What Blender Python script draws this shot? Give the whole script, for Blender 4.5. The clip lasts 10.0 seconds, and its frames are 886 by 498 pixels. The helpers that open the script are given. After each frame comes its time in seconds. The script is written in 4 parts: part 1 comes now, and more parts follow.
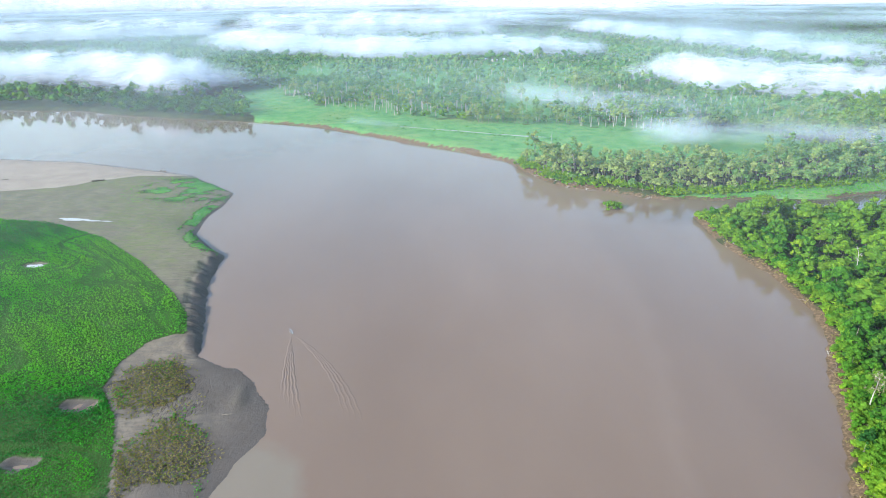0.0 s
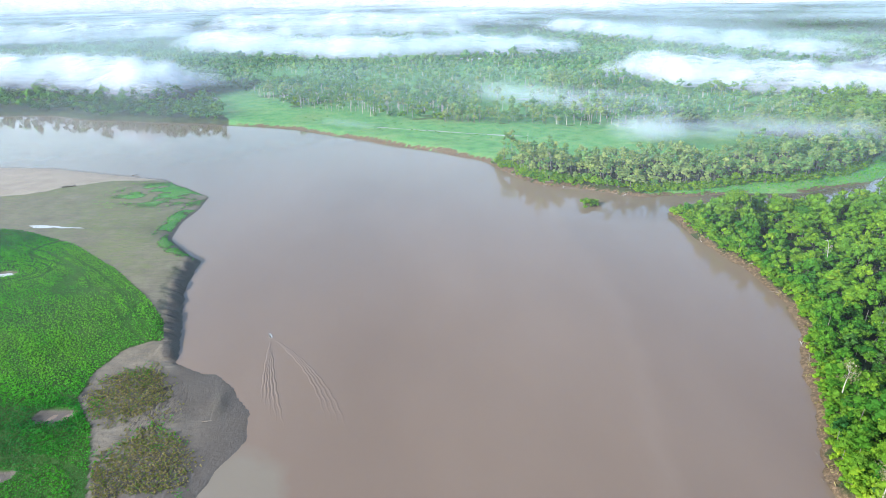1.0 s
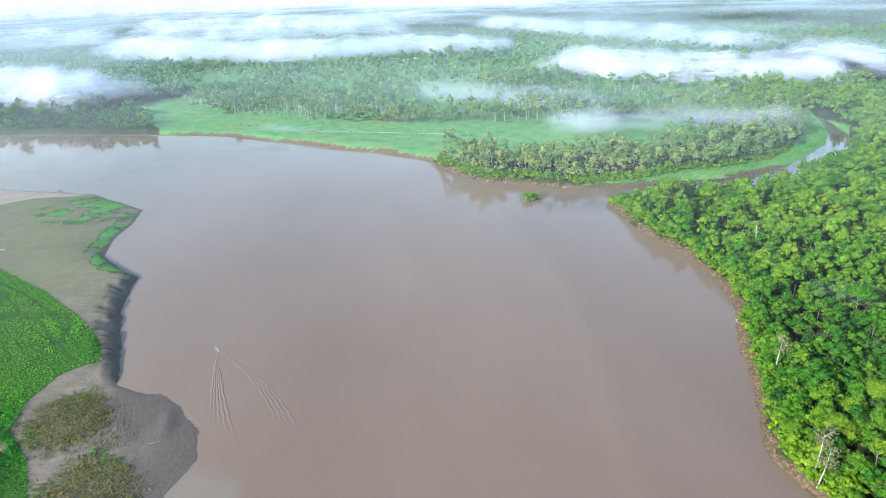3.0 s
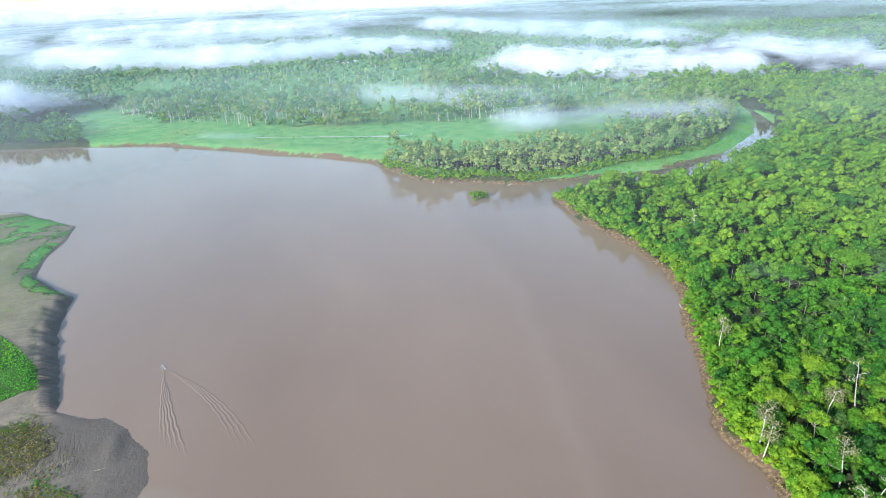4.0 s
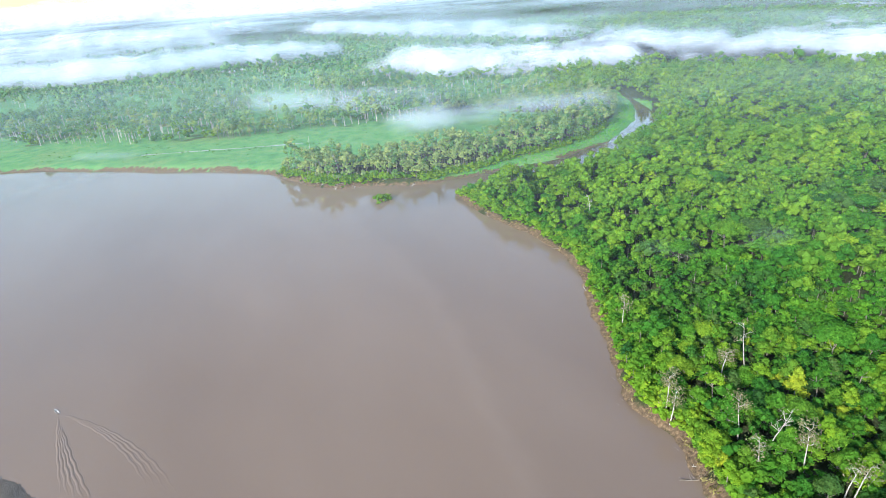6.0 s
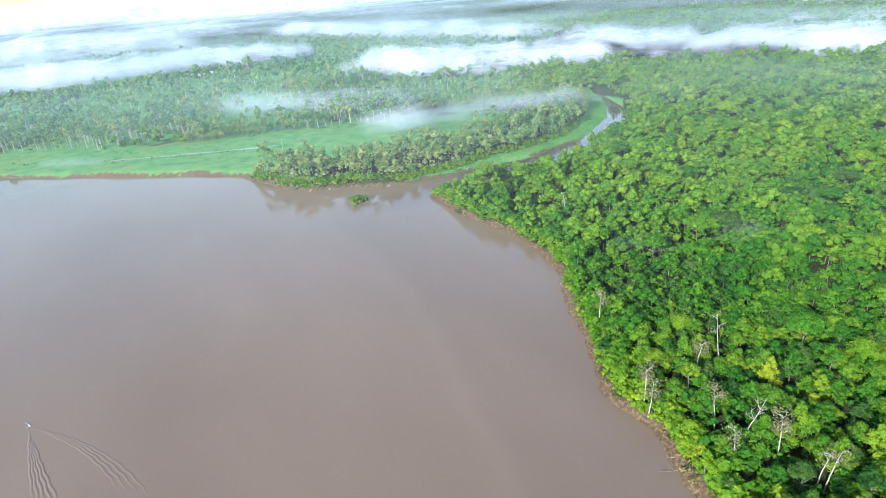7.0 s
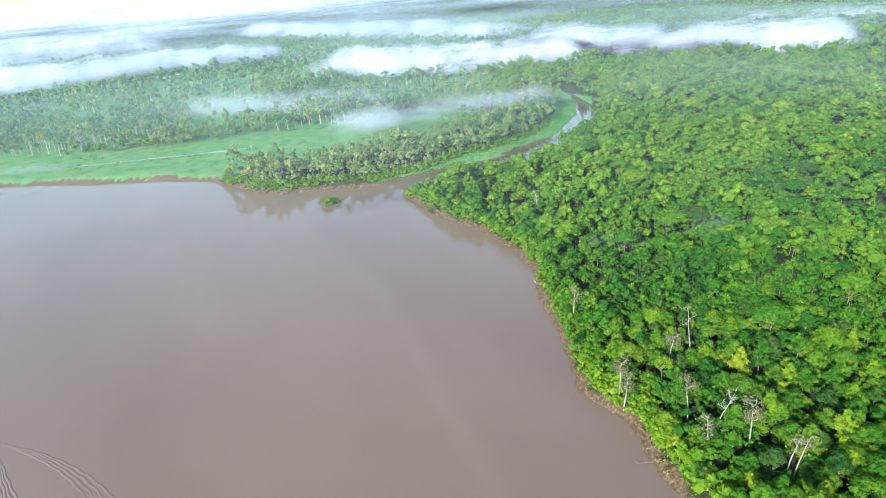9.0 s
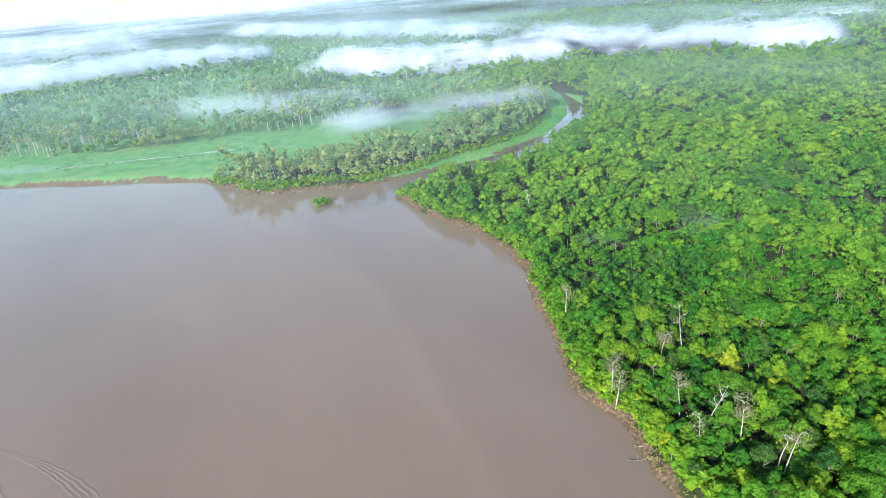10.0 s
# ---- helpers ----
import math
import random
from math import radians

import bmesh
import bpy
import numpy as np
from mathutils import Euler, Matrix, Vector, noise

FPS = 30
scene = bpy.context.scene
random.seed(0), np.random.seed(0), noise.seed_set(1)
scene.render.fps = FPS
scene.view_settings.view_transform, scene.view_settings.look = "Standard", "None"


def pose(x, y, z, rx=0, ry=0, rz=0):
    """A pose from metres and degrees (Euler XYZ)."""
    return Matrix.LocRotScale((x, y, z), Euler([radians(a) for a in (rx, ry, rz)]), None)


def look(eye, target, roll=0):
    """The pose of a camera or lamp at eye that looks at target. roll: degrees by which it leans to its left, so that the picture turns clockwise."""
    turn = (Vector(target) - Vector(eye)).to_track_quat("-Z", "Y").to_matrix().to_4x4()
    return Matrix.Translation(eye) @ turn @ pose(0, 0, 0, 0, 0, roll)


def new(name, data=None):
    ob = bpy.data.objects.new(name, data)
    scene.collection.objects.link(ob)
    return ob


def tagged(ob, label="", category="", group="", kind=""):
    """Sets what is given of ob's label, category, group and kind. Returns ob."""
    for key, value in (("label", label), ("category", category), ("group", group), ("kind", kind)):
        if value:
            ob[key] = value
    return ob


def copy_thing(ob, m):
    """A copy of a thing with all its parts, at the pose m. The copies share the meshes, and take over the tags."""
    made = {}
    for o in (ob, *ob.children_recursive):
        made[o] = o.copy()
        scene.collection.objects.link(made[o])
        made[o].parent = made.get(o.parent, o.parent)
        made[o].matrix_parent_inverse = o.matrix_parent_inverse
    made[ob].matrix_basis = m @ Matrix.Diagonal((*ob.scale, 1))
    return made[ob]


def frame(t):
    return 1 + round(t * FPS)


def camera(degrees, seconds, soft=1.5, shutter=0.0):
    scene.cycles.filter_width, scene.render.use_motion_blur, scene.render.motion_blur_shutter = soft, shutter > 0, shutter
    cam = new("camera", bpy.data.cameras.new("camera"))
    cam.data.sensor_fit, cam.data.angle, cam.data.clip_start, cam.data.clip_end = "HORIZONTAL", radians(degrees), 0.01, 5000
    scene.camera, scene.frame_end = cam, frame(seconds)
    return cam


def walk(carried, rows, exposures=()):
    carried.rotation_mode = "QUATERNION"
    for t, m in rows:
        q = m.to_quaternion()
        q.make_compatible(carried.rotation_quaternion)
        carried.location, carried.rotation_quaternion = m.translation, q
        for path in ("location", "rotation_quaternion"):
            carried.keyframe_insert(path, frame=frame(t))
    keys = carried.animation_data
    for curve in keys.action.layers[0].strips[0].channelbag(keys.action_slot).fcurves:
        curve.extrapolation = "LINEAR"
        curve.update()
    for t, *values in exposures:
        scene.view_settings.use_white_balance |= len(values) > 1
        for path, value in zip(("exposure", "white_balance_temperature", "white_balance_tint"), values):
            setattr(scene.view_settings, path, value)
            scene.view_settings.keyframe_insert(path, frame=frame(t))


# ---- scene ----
# The camera hovers 130 m over the river and turns slowly to its right.
cam = camera(72.97, 10.0, soft=1.0)
EYE_HEIGHT = 130.0
TURNS = (
    (0.0, 66.77, 0.63, -0.27),
    (0.5, 66.78, 0.75, -1.32),
    (1.0, 66.75, 0.90, -2.55),
    (1.5, 66.74, 1.11, -3.66),
    (2.0, 66.71, 1.18, -4.19),
    (2.2, 66.70, 1.22, -4.61),
    (3.3, 66.57, 2.13, -10.27),
    (3.5, 66.58, 2.27, -11.36),
    (4.0, 66.48, 2.64, -14.05),
    (4.5, 66.38, 3.00, -16.58),
    (5.0, 66.28, 3.40, -19.58),
    (5.5, 66.15, 3.74, -22.27),
    (5.7, 66.13, 3.80, -23.05),
    (6.8, 65.91, 4.26, -26.40),
    (7.0, 65.89, 4.29, -26.71),
    (7.5, 65.85, 4.28, -27.17),
    (8.0, 65.82, 4.32, -27.51),
    (8.5, 65.76, 4.34, -28.15),
    (9.0, 65.67, 4.49, -29.52),
    (9.5, 65.62, 4.54, -30.05),
    (10.0, 65.58, 4.50, -30.36),
)
walk(cam, [(t, pose(0, 0, EYE_HEIGHT, a, b, c)) for t, a, b, c in TURNS], exposures=((0.0, 1.06, 5850, 10.0), (10.0, 1.06, 5850, 10.0)))
# ---- sky and sun: a clear morning, the sun low behind the camera on its left ----
SUN_FROM = Vector((-0.79, -0.45, 0.43)).normalized()
sky_world = bpy.data.worlds.new("morning_sky")
scene.world = sky_world
sky_world.use_nodes = True
wt = sky_world.node_tree
sky = wt.nodes.new("ShaderNodeTexSky")
sky.sky_type, sky.sun_disc = "NISHITA", False
sky.sun_elevation = math.asin(SUN_FROM.z)
sky.sun_rotation = math.atan2(SUN_FROM.x, SUN_FROM.y)
sky.air_density, sky.dust_density, sky.ozone_density = 1.5, 0.5, 2.2
wt.nodes["Background"].inputs["Strength"].default_value = 0.15
wt.links.new(sky.outputs["Color"], wt.nodes["Background"].inputs["Color"])
sun = new("sun", bpy.data.lights.new("sun", "SUN"))
sun.data.energy, sun.data.angle, sun.data.color = 4.5, radians(0.6), (1.0, 0.96, 0.89)
sun.matrix_world = look(SUN_FROM * 900, (0, 0, 0))
scene.cycles.transparent_max_bounces = 24
# ---- materials ----
def material(name, rough=0.8, spec=0.3):
    m = bpy.data.materials.new(name)
    m.use_nodes = True
    b = m.node_tree.nodes["Principled BSDF"]
    b.inputs["Roughness"].default_value = rough
    b.inputs["Specular IOR Level"].default_value = spec
    return m, m.node_tree, b


def noise_node(nt, scale, detail=4.0, rough=0.55, vec=None, stretch=None):
    n = nt.nodes.new("ShaderNodeTexNoise")
    n.inputs["Scale"].default_value, n.inputs["Detail"].default_value = scale, detail
    n.inputs["Roughness"].default_value = rough
    if vec is None:
        vec = nt.nodes.new("ShaderNodeNewGeometry").outputs["Position"]
    if stretch:
        mp = nt.nodes.new("ShaderNodeMapping")
        mp.inputs["Scale"].default_value = stretch
        nt.links.new(vec, mp.inputs["Vector"])
        vec = mp.outputs["Vector"]
    nt.links.new(vec, n.inputs["Vector"])
    return n.outputs["Fac"]


def ramp(nt, fac, stops):
    r = nt.nodes.new("ShaderNodeValToRGB")
    while len(r.color_ramp.elements) < len(stops):
        r.color_ramp.elements.new(0.5)
    for e, (p, c) in zip(r.color_ramp.elements, stops):
        e.position = p
        e.color = (*c, 1) if len(c) == 3 else c
    nt.links.new(fac, r.inputs["Fac"])
    return r.outputs["Color"]


def grey(v):
    return (v, v, v)


def mix(nt, fac, a, b, blend="MIX"):
    n = nt.nodes.new("ShaderNodeMix")
    n.data_type, n.blend_type = "RGBA", blend
    for sock, val in ((n.inputs[0], fac), (n.inputs[6], a), (n.inputs[7], b)):
        if isinstance(val, (int, float)):
            sock.default_value = val
        elif isinstance(val, tuple):
            sock.default_value = (*val, 1)
        else:
            nt.links.new(val, sock)
    return n.outputs[2]


def maths(nt, op, a, b=0.0, c=0.0):
    n = nt.nodes.new("ShaderNodeMath")
    n.operation = op
    for sock, val in zip(n.inputs, (a, b, c)):
        if isinstance(val, (int, float)):
            sock.default_value = val
        else:
            nt.links.new(val, sock)
    return n.outputs[0]


def attribute(nt, name):
    n = nt.nodes.new("ShaderNodeAttribute")
    n.attribute_name = name
    return n.outputs["Fac"]


def bump(nt, bsdf, height, strength=0.5, distance=0.2):
    n = nt.nodes.new("ShaderNodeBump")
    n.inputs["Strength"].default_value, n.inputs["Distance"].default_value = strength, distance
    nt.links.new(height, n.inputs["Height"])
    nt.links.new(n.outputs["Normal"], bsdf.inputs["Normal"])


def ground_material():
    """Alluvial ground: forest soil, meadow, sand, drying mud and bare bank, told apart by masks on the mesh."""
    m, nt, b = material("river_land", 0.9, 0.2)
    broad, mid, fine = noise_node(nt, 0.012, 5), noise_node(nt, 0.09, 6, 0.6), noise_node(nt, 0.9, 6, 0.65)
    soil = ramp(nt, mid, [(0.3, (0.022, 0.03, 0.01)), (0.7, (0.06, 0.07, 0.025))])
    grass = ramp(nt, mid, [(0.28, (0.07, 0.20, 0.06)), (0.5, (0.13, 0.30, 0.085)), (0.72, (0.23, 0.33, 0.11))])
    grass = mix(nt, ramp(nt, broad, [(0.5, grey(0)), (0.72, grey(0.6))]), grass, (0.22, 0.27, 0.09))
    grass = mix(nt, ramp(nt, fine, [(0.35, grey(0.45)), (0.6, grey(0))]), grass, (0.04, 0.13, 0.03))
    sand = ramp(nt, mid, [(0.3, (0.28, 0.22, 0.165)), (0.7, (0.36, 0.29, 0.22))])
    sand = mix(nt, ramp(nt, fine, [(0.4, grey(0)), (0.7, grey(0.35))]), sand, (0.27, 0.21, 0.16))
    silt = ramp(nt, mid, [(0.25, (0.135, 0.108, 0.078)), (0.5, (0.19, 0.152, 0.108)), (0.75, (0.24, 0.192, 0.135))])
    silt = mix(nt, ramp(nt, noise_node(nt, 0.5, 5, 0.6, stretch=(0.35, 1.4, 1)), [(0.38, grey(0.7)), (0.56, grey(0))]), silt, (0.125, 0.105, 0.085))
    silt = mix(nt, ramp(nt, fine, [(0.36, grey(0.45)), (0.52, grey(0))]), silt, (0.12, 0.10, 0.08))
    film = mix(nt, ramp(nt, noise_node(nt, 0.35, 8, 0.75, stretch=(0.5, 1.3, 1)), [(0.36, grey(0)), (0.6, grey(0.9))]), silt, (0.142, 0.158, 0.055))
    silt = mix(nt, attribute(nt, "film"), silt, film)
    wet = mix(nt, mid, (0.082, 0.066, 0.053), (0.125, 0.101, 0.08))
    clay = ramp(nt, fine, [(0.3, (0.05, 0.036, 0.022)), (0.52, (0.13, 0.086, 0.048)), (0.75, (0.30, 0.20, 0.115))])
    colour = soil
    turf = ramp(nt, mid, [(0.3, (0.03, 0.075, 0.012)), (0.7, (0.06, 0.12, 0.02))])
    for mask, c in (("grass", grass), ("turf", turf), ("silt", silt), ("sand", sand), ("clay", clay), ("wet", wet)):
        edge = maths(nt, "MULTIPLY_ADD", maths(nt, "SUBTRACT", fine, 0.5), 0.5, attribute(nt, mask))
        colour = mix(nt, ramp(nt, edge, [(0.35, grey(0)), (0.65, grey(1))] if mask != "wet" else [(0.12, grey(0)), (0.9, grey(1))]), colour, c)
    # drying cracks, with slump lines that run along the shore
    v = nt.nodes.new("ShaderNodeTexVoronoi")
    v.feature = "DISTANCE_TO_EDGE"
    v.inputs["Scale"].default_value = 0.55
    mp = nt.nodes.new("ShaderNodeMapping")
    mp.inputs["Rotation"].default_value, mp.inputs["Scale"].default_value = (0, 0, 0.75), (2.2, 0.4, 1)
    nt.links.new(nt.nodes.new("ShaderNodeNewGeometry").outputs["Position"], mp.inputs["Vector"])
    warp = mix(nt, 0.9, mp.outputs["Vector"], noise_node(nt, 0.16, 3), "LINEAR_LIGHT")
    nt.links.new(warp, v.inputs["Vector"])
    crack = ramp(nt, v.outputs["Distance"], [(0.0, grey(0)), (0.08, grey(1))])
    split = maths(nt, "MULTIPLY", maths(nt, "SUBTRACT", 1.0, crack), maths(nt, "MULTIPLY", attribute(nt, "cracks"), 0.8))
    colour = mix(nt, split, colour, (0.04, 0.035, 0.035))
    nt.links.new(colour, b.inputs["Base Color"])
    nt.links.new(maths(nt, "MULTIPLY_ADD", attribute(nt, "wet"), -0.25, 0.92), b.inputs["Roughness"])
    gullies = noise_node(nt, 0.5, 4, 0.6, stretch=(0.12, 1.5, 0.3))
    cracked = maths(nt, "MULTIPLY", maths(nt, "SUBTRACT", crack, 1.0), attribute(nt, "cracks"))
    smooth = maths(nt, "MULTIPLY_ADD", attribute(nt, "silt"), -0.55, 0.9)
    bump(nt, b, maths(nt, "MULTIPLY_ADD", fine, smooth, maths(nt, "ADD", maths(nt, "MULTIPLY", cracked, 0.45), maths(nt, "MULTIPLY", gullies, attribute(nt, "scarp")))), 0.9, 0.7)
    return m


def water_material(name, deep, shallow, rough=0.05, ripple=0.05):
    m, nt, b = material(name, rough, 0.5)
    b.inputs["IOR"].default_value = 1.39
    drift = noise_node(nt, 0.006, 4, 0.5, stretch=(1.0, 0.45, 1))
    c = mix(nt, ramp(nt, drift, [(0.35, grey(0)), (0.7, grey(1))]), deep, shallow)
    shoal = ramp(nt, maths(nt, "MULTIPLY_ADD", maths(nt, "SUBTRACT", noise_node(nt, 0.09, 4), 0.5), 1.0, attribute(nt, "shoal")), [(0.2, grey(0)), (0.9, grey(1))])
    c = mix(nt, maths(nt, "MULTIPLY", shoal, 0.75), c, (0.20, 0.165, 0.118))
    # dark creek water, with the dark of reflected trees put into its colour
    c = mix(nt, attribute(nt, "creek"), c, (0.088, 0.064, 0.050))
    c = mix(nt, attribute(nt, "seam"), c, (0.235, 0.178, 0.135))
    nt.links.new(c, b.inputs["Base Color"])
    calm = ramp(nt, noise_node(nt, 0.011, 3), [(0.4, grey(0.25)), (0.65, grey(1))])
    small = maths(nt, "MULTIPLY", noise_node(nt, 0.55, 5, 0.6), calm)
    bump(nt, b, maths(nt, "MULTIPLY_ADD", noise_node(nt, 0.06, 3), 1.5, small), ripple, 1.0)
    return m


def leaf_material(name, stops, through_leaf=0.24, far=False):
    """Foliage: one tone a tree, another a spray, a third a lobe that also carries inner shade, light coming through."""
    m, nt, b = material(name, 0.65, 0.05)
    island = nt.nodes.new("ShaderNodeNewGeometry").outputs["Random Per Island"]
    tree = attribute(nt, "tone") if far else nt.nodes.new("ShaderNodeObjectInfo").outputs["Random"]
    c = ramp(nt, tree, stops)
    c = mix(nt, 1.0, c, ramp(nt, island, [(0.0, grey(0.78)), (0.55, grey(1.0)), (1.0, grey(1.16))]), "MULTIPLY")
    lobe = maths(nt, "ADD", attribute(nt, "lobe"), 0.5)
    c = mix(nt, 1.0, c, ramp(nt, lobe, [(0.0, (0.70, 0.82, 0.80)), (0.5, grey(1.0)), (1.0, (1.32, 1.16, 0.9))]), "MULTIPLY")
    nt.links.new(c, b.inputs["Base Color"])
    t = nt.nodes.new("ShaderNodeBsdfTranslucent")
    nt.links.new(mix(nt, 1.0, c, (1.3, 1.2, 0.45), "MULTIPLY"), t.inputs["Color"])
    s = nt.nodes.new("ShaderNodeMixShader")
    s.inputs[0].default_value = through_leaf
    nt.links.new(b.outputs[0], s.inputs[1])
    nt.links.new(t.outputs[0], s.inputs[2])
    nt.links.new(s.outputs[0], nt.nodes["Material Output"].inputs["Surface"])
    return m


def bark_material(name, dark, light):
    m, nt, b = material(name, 0.85, 0.2)
    n = noise_node(nt, 1.4, 6, 0.65)
    nt.links.new(ramp(nt, n, [(0.3, dark), (0.68, light)]), b.inputs["Base Color"])
    bump(nt, b, n, 0.6, 0.08)
    return m


def paint_material(name, a, b_, rough=0.6):
    m, nt, b = material(name, rough, 0.4)
    nt.links.new(ramp(nt, noise_node(nt, 3.0, 5), [(0.35, a), (0.7, b_)]), b.inputs["Base Color"])
    return m


def mist_material(name, size, low, high, strength, colour=(0.93, 0.96, 1.0)):
    """Droplets: lets part of the light by, where the mist is thin."""
    m = bpy.data.materials.new(name)
    m.use_nodes = True
    nt = m.node_tree
    nt.nodes.remove(nt.nodes["Principled BSDF"])
    d, tl = nt.nodes.new("ShaderNodeBsdfDiffuse"), nt.nodes.new("ShaderNodeBsdfTranslucent")
    d.inputs["Color"].default_value = tl.inputs["Color"].default_value = (*colour, 1)
    both, out, tr = nt.nodes.new("ShaderNodeMixShader"), nt.nodes.new("ShaderNodeMixShader"), nt.nodes.new("ShaderNodeBsdfTransparent")
    both.inputs[0].default_value = 0.42
    nt.links.new(d.outputs[0], both.inputs[1])
    nt.links.new(tl.outputs[0], both.inputs[2])
    n = noise_node(nt, 1.0 / size, 6, 0.58, stretch=(1, 1, 1.0))
    dens = attribute(nt, "thickness")
    torn = maths(nt, "MULTIPLY", maths(nt, "MULTIPLY_ADD", n, 2.0, -1.0), maths(nt, "MINIMUM", maths(nt, "MULTIPLY", dens, 2.0), 1.0))
    body = maths(nt, "ADD", torn, dens)
    fac = maths(nt, "MULTIPLY", ramp(nt, body, [(low, grey(0)), (high, grey(1))]), strength)
    nt.links.new(fac, out.inputs[0])
    nt.links.new(tr.outputs[0], out.inputs[1])
    nt.links.new(both.outputs[0], out.inputs[2])
    nt.links.new(out.outputs[0], nt.nodes["Material Output"].inputs["Surface"])
    return m


GREENS = [(0.0, (0.026, 0.088, 0.018)), (0.12, (0.068, 0.125, 0.028)), (0.2, (0.036, 0.128, 0.015)), (0.42, (0.070, 0.182, 0.014)),
          (0.62, (0.108, 0.208, 0.019)), (0.8, (0.126, 0.238, 0.015)), (0.975, (0.175, 0.275, 0.019)), (1.0, (0.23, 0.29, 0.02))]
DRY_GREENS = [(0.0, (0.035, 0.105, 0.05)), (0.35, (0.085, 0.20, 0.058)), (0.65, (0.150, 0.262, 0.075)),
              (0.88, (0.24, 0.30, 0.10)), (1.0, (0.30, 0.26, 0.12))]
M_LAND = ground_material()
M_RIVER = water_material("muddy_river", (0.170, 0.117, 0.081), (0.232, 0.164, 0.116), 0.05, 0.045)
# pool base colour is pale because the reflected sky is put into it
M_POOL = water_material("sky_pale_pool", (0.46, 0.44, 0.40), (0.54, 0.51, 0.47), 0.04, 0.02)
M_LEAF = leaf_material("rainforest_leaves", GREENS)
M_LEAF_FAR = leaf_material("forest_canopy_leaves", GREENS, far=True)
M_LEAF_DRY = leaf_material("savanna_leaves", DRY_GREENS, far=True)
M_GRASS = leaf_material("tall_grass_blades", [(0.0, (0.026, 0.15, 0.03)), (0.35, (0.058, 0.275, 0.022)), (0.7, (0.102, 0.37, 0.024)), (0.9, (0.145, 0.38, 0.03)), (1.0, (0.19, 0.35, 0.04))], 0.35, far=True)
M_WEED = leaf_material("dry_weed_stalks", [(0.0, (0.11, 0.17, 0.035)), (0.5, (0.20, 0.18, 0.055)), (1.0, (0.27, 0.22, 0.10))], 0.25, far=True)
M_FADED = leaf_material("withered_leaves", [(0.0, (0.11, 0.15, 0.045)), (0.5, (0.19, 0.185, 0.085)), (1.0, (0.28, 0.24, 0.15))], 0.25, far=True)
M_BARK = bark_material("pale_bark", (0.10, 0.085, 0.065), (0.26, 0.23, 0.18))
M_DEADWOOD = bark_material("bleached_wood", (0.27, 0.24, 0.20), (0.50, 0.45, 0.38))
M_DRIFT = bark_material("drift_wood", (0.10, 0.08, 0.06), (0.30, 0.24, 0.18))
M_MIST = mist_material("morning_mist", 50.0, 0.12, 1.05, 0.46, (0.90, 0.93, 0.97))
M_HAZE = mist_material("distance_haze", 420.0, 0.0, 1.0, 0.9, (0.82, 0.93, 0.96))
# ---- plan of the river ----
# Land north and east of the river, with the creek cut into it, and the low bar on the inner bend.
MAINLAND = [(-6500, 1400), (-1200, 830), (-554, 762), (-441, 751), (-392, 721), (-315, 699), (-229, 674), (-133, 635),
            (-74, 591), (-33, 557), (9, 527), (52, 486), (77, 430), (94, 409), (112, 406), (138, 388), (153, 381), (189, 379),
            (220, 383), (248, 378), (286, 386), (318, 396), (352, 418), (388, 446), (420, 482), (446, 522), (462, 556),
            (467, 553), (452, 516), (428, 466), (404, 431), (372, 408), (343, 388), (310, 366), (270, 346), (230, 338), (190, 344),
            (155, 349), (155, 322), (156, 293), (163, 262), (162, 230), (154, 206), (140, 182), (131, 157), (120, 137), (113, 122),
            (115, 106), (109, 95), (106, 84), (104, 72), (98, 40), (90, -60), (140, -700), (1500, -2200), (6500, -2200), (6500, 6500), (-6500, 6500)]
BAR = [(-1400, 500), (-620, 548), (-386, 514), (-304, 499), (-196, 455), (-148, 408), (-147, 377), (-149, 358), (-145, 329),
       (-130, 308), (-119, 297), (-114, 259), (-102, 221), (-96, 199), (-88, 194), (-79, 191), (-71, 184), (-61, 168),
       (-58, 153), (-63, 142), (-67, 127), (-80, 90), (-100, 20), (-200, -500), (-900, -2000), (-6000, -2000), (-6000, 300)]
GRASSLAND = [(-420, 330), (-274, 350), (-237, 341), (-193, 316), (-155, 281), (-129, 252), (-111, 228), (-105, 213), (-118, 207),
             (-124, 194), (-122, 178), (-110, 162), (-104, 150), (-94, 126), (-100, 60), (-420, 60)]
SAND = [(-900, 600), (-900, 425), (-317, 409), (-279, 415), (-257, 434), (-234, 449), (-190, 453), (-196, 470), (-400, 600)]
EAST = [(462, 556), (448, 490), (400, 434), (340, 398), (270, 362), (200, 362), (150, 360), (60, 60), (60, -2000), (6500, -2000), (6500, 6500), (900, 1500)]
SAVANNA = [(-330, 960), (-274, 935), (-197, 805), (-141, 735), (-90, 702), (-31, 664), (40, 632), (128, 620), (200, 573), (300, 577), (400, 620),
           (470, 700), (900, 1500), (3200, 6000), (-6000, 6000), (-6000, 2200), (-700, 1150)]
MEADOW = [(-285, 900), (-258, 780), (-232, 715), (-200, 650), (-74, 585), (9, 520), (50, 488), (70, 470), (100, 466), (157, 455), (230, 462), (300, 470),
          (360, 500), (300, 575), (200, 571), (128, 618), (40, 630), (-31, 662), (-90, 700), (-141, 733), (-197, 803), (-268, 905)]


def hashed(ix, iy, seed):
    h = (ix.astype(np.int64) * 374761393 + iy.astype(np.int64) * 668265263 + seed * 974711) & 0x7FFFFFFF
    h = ((h ^ (h >> 13)) * 1274126177) & 0x7FFFFFFF
    return ((h ^ (h >> 16)) & 0xFFFF) / 65535.0


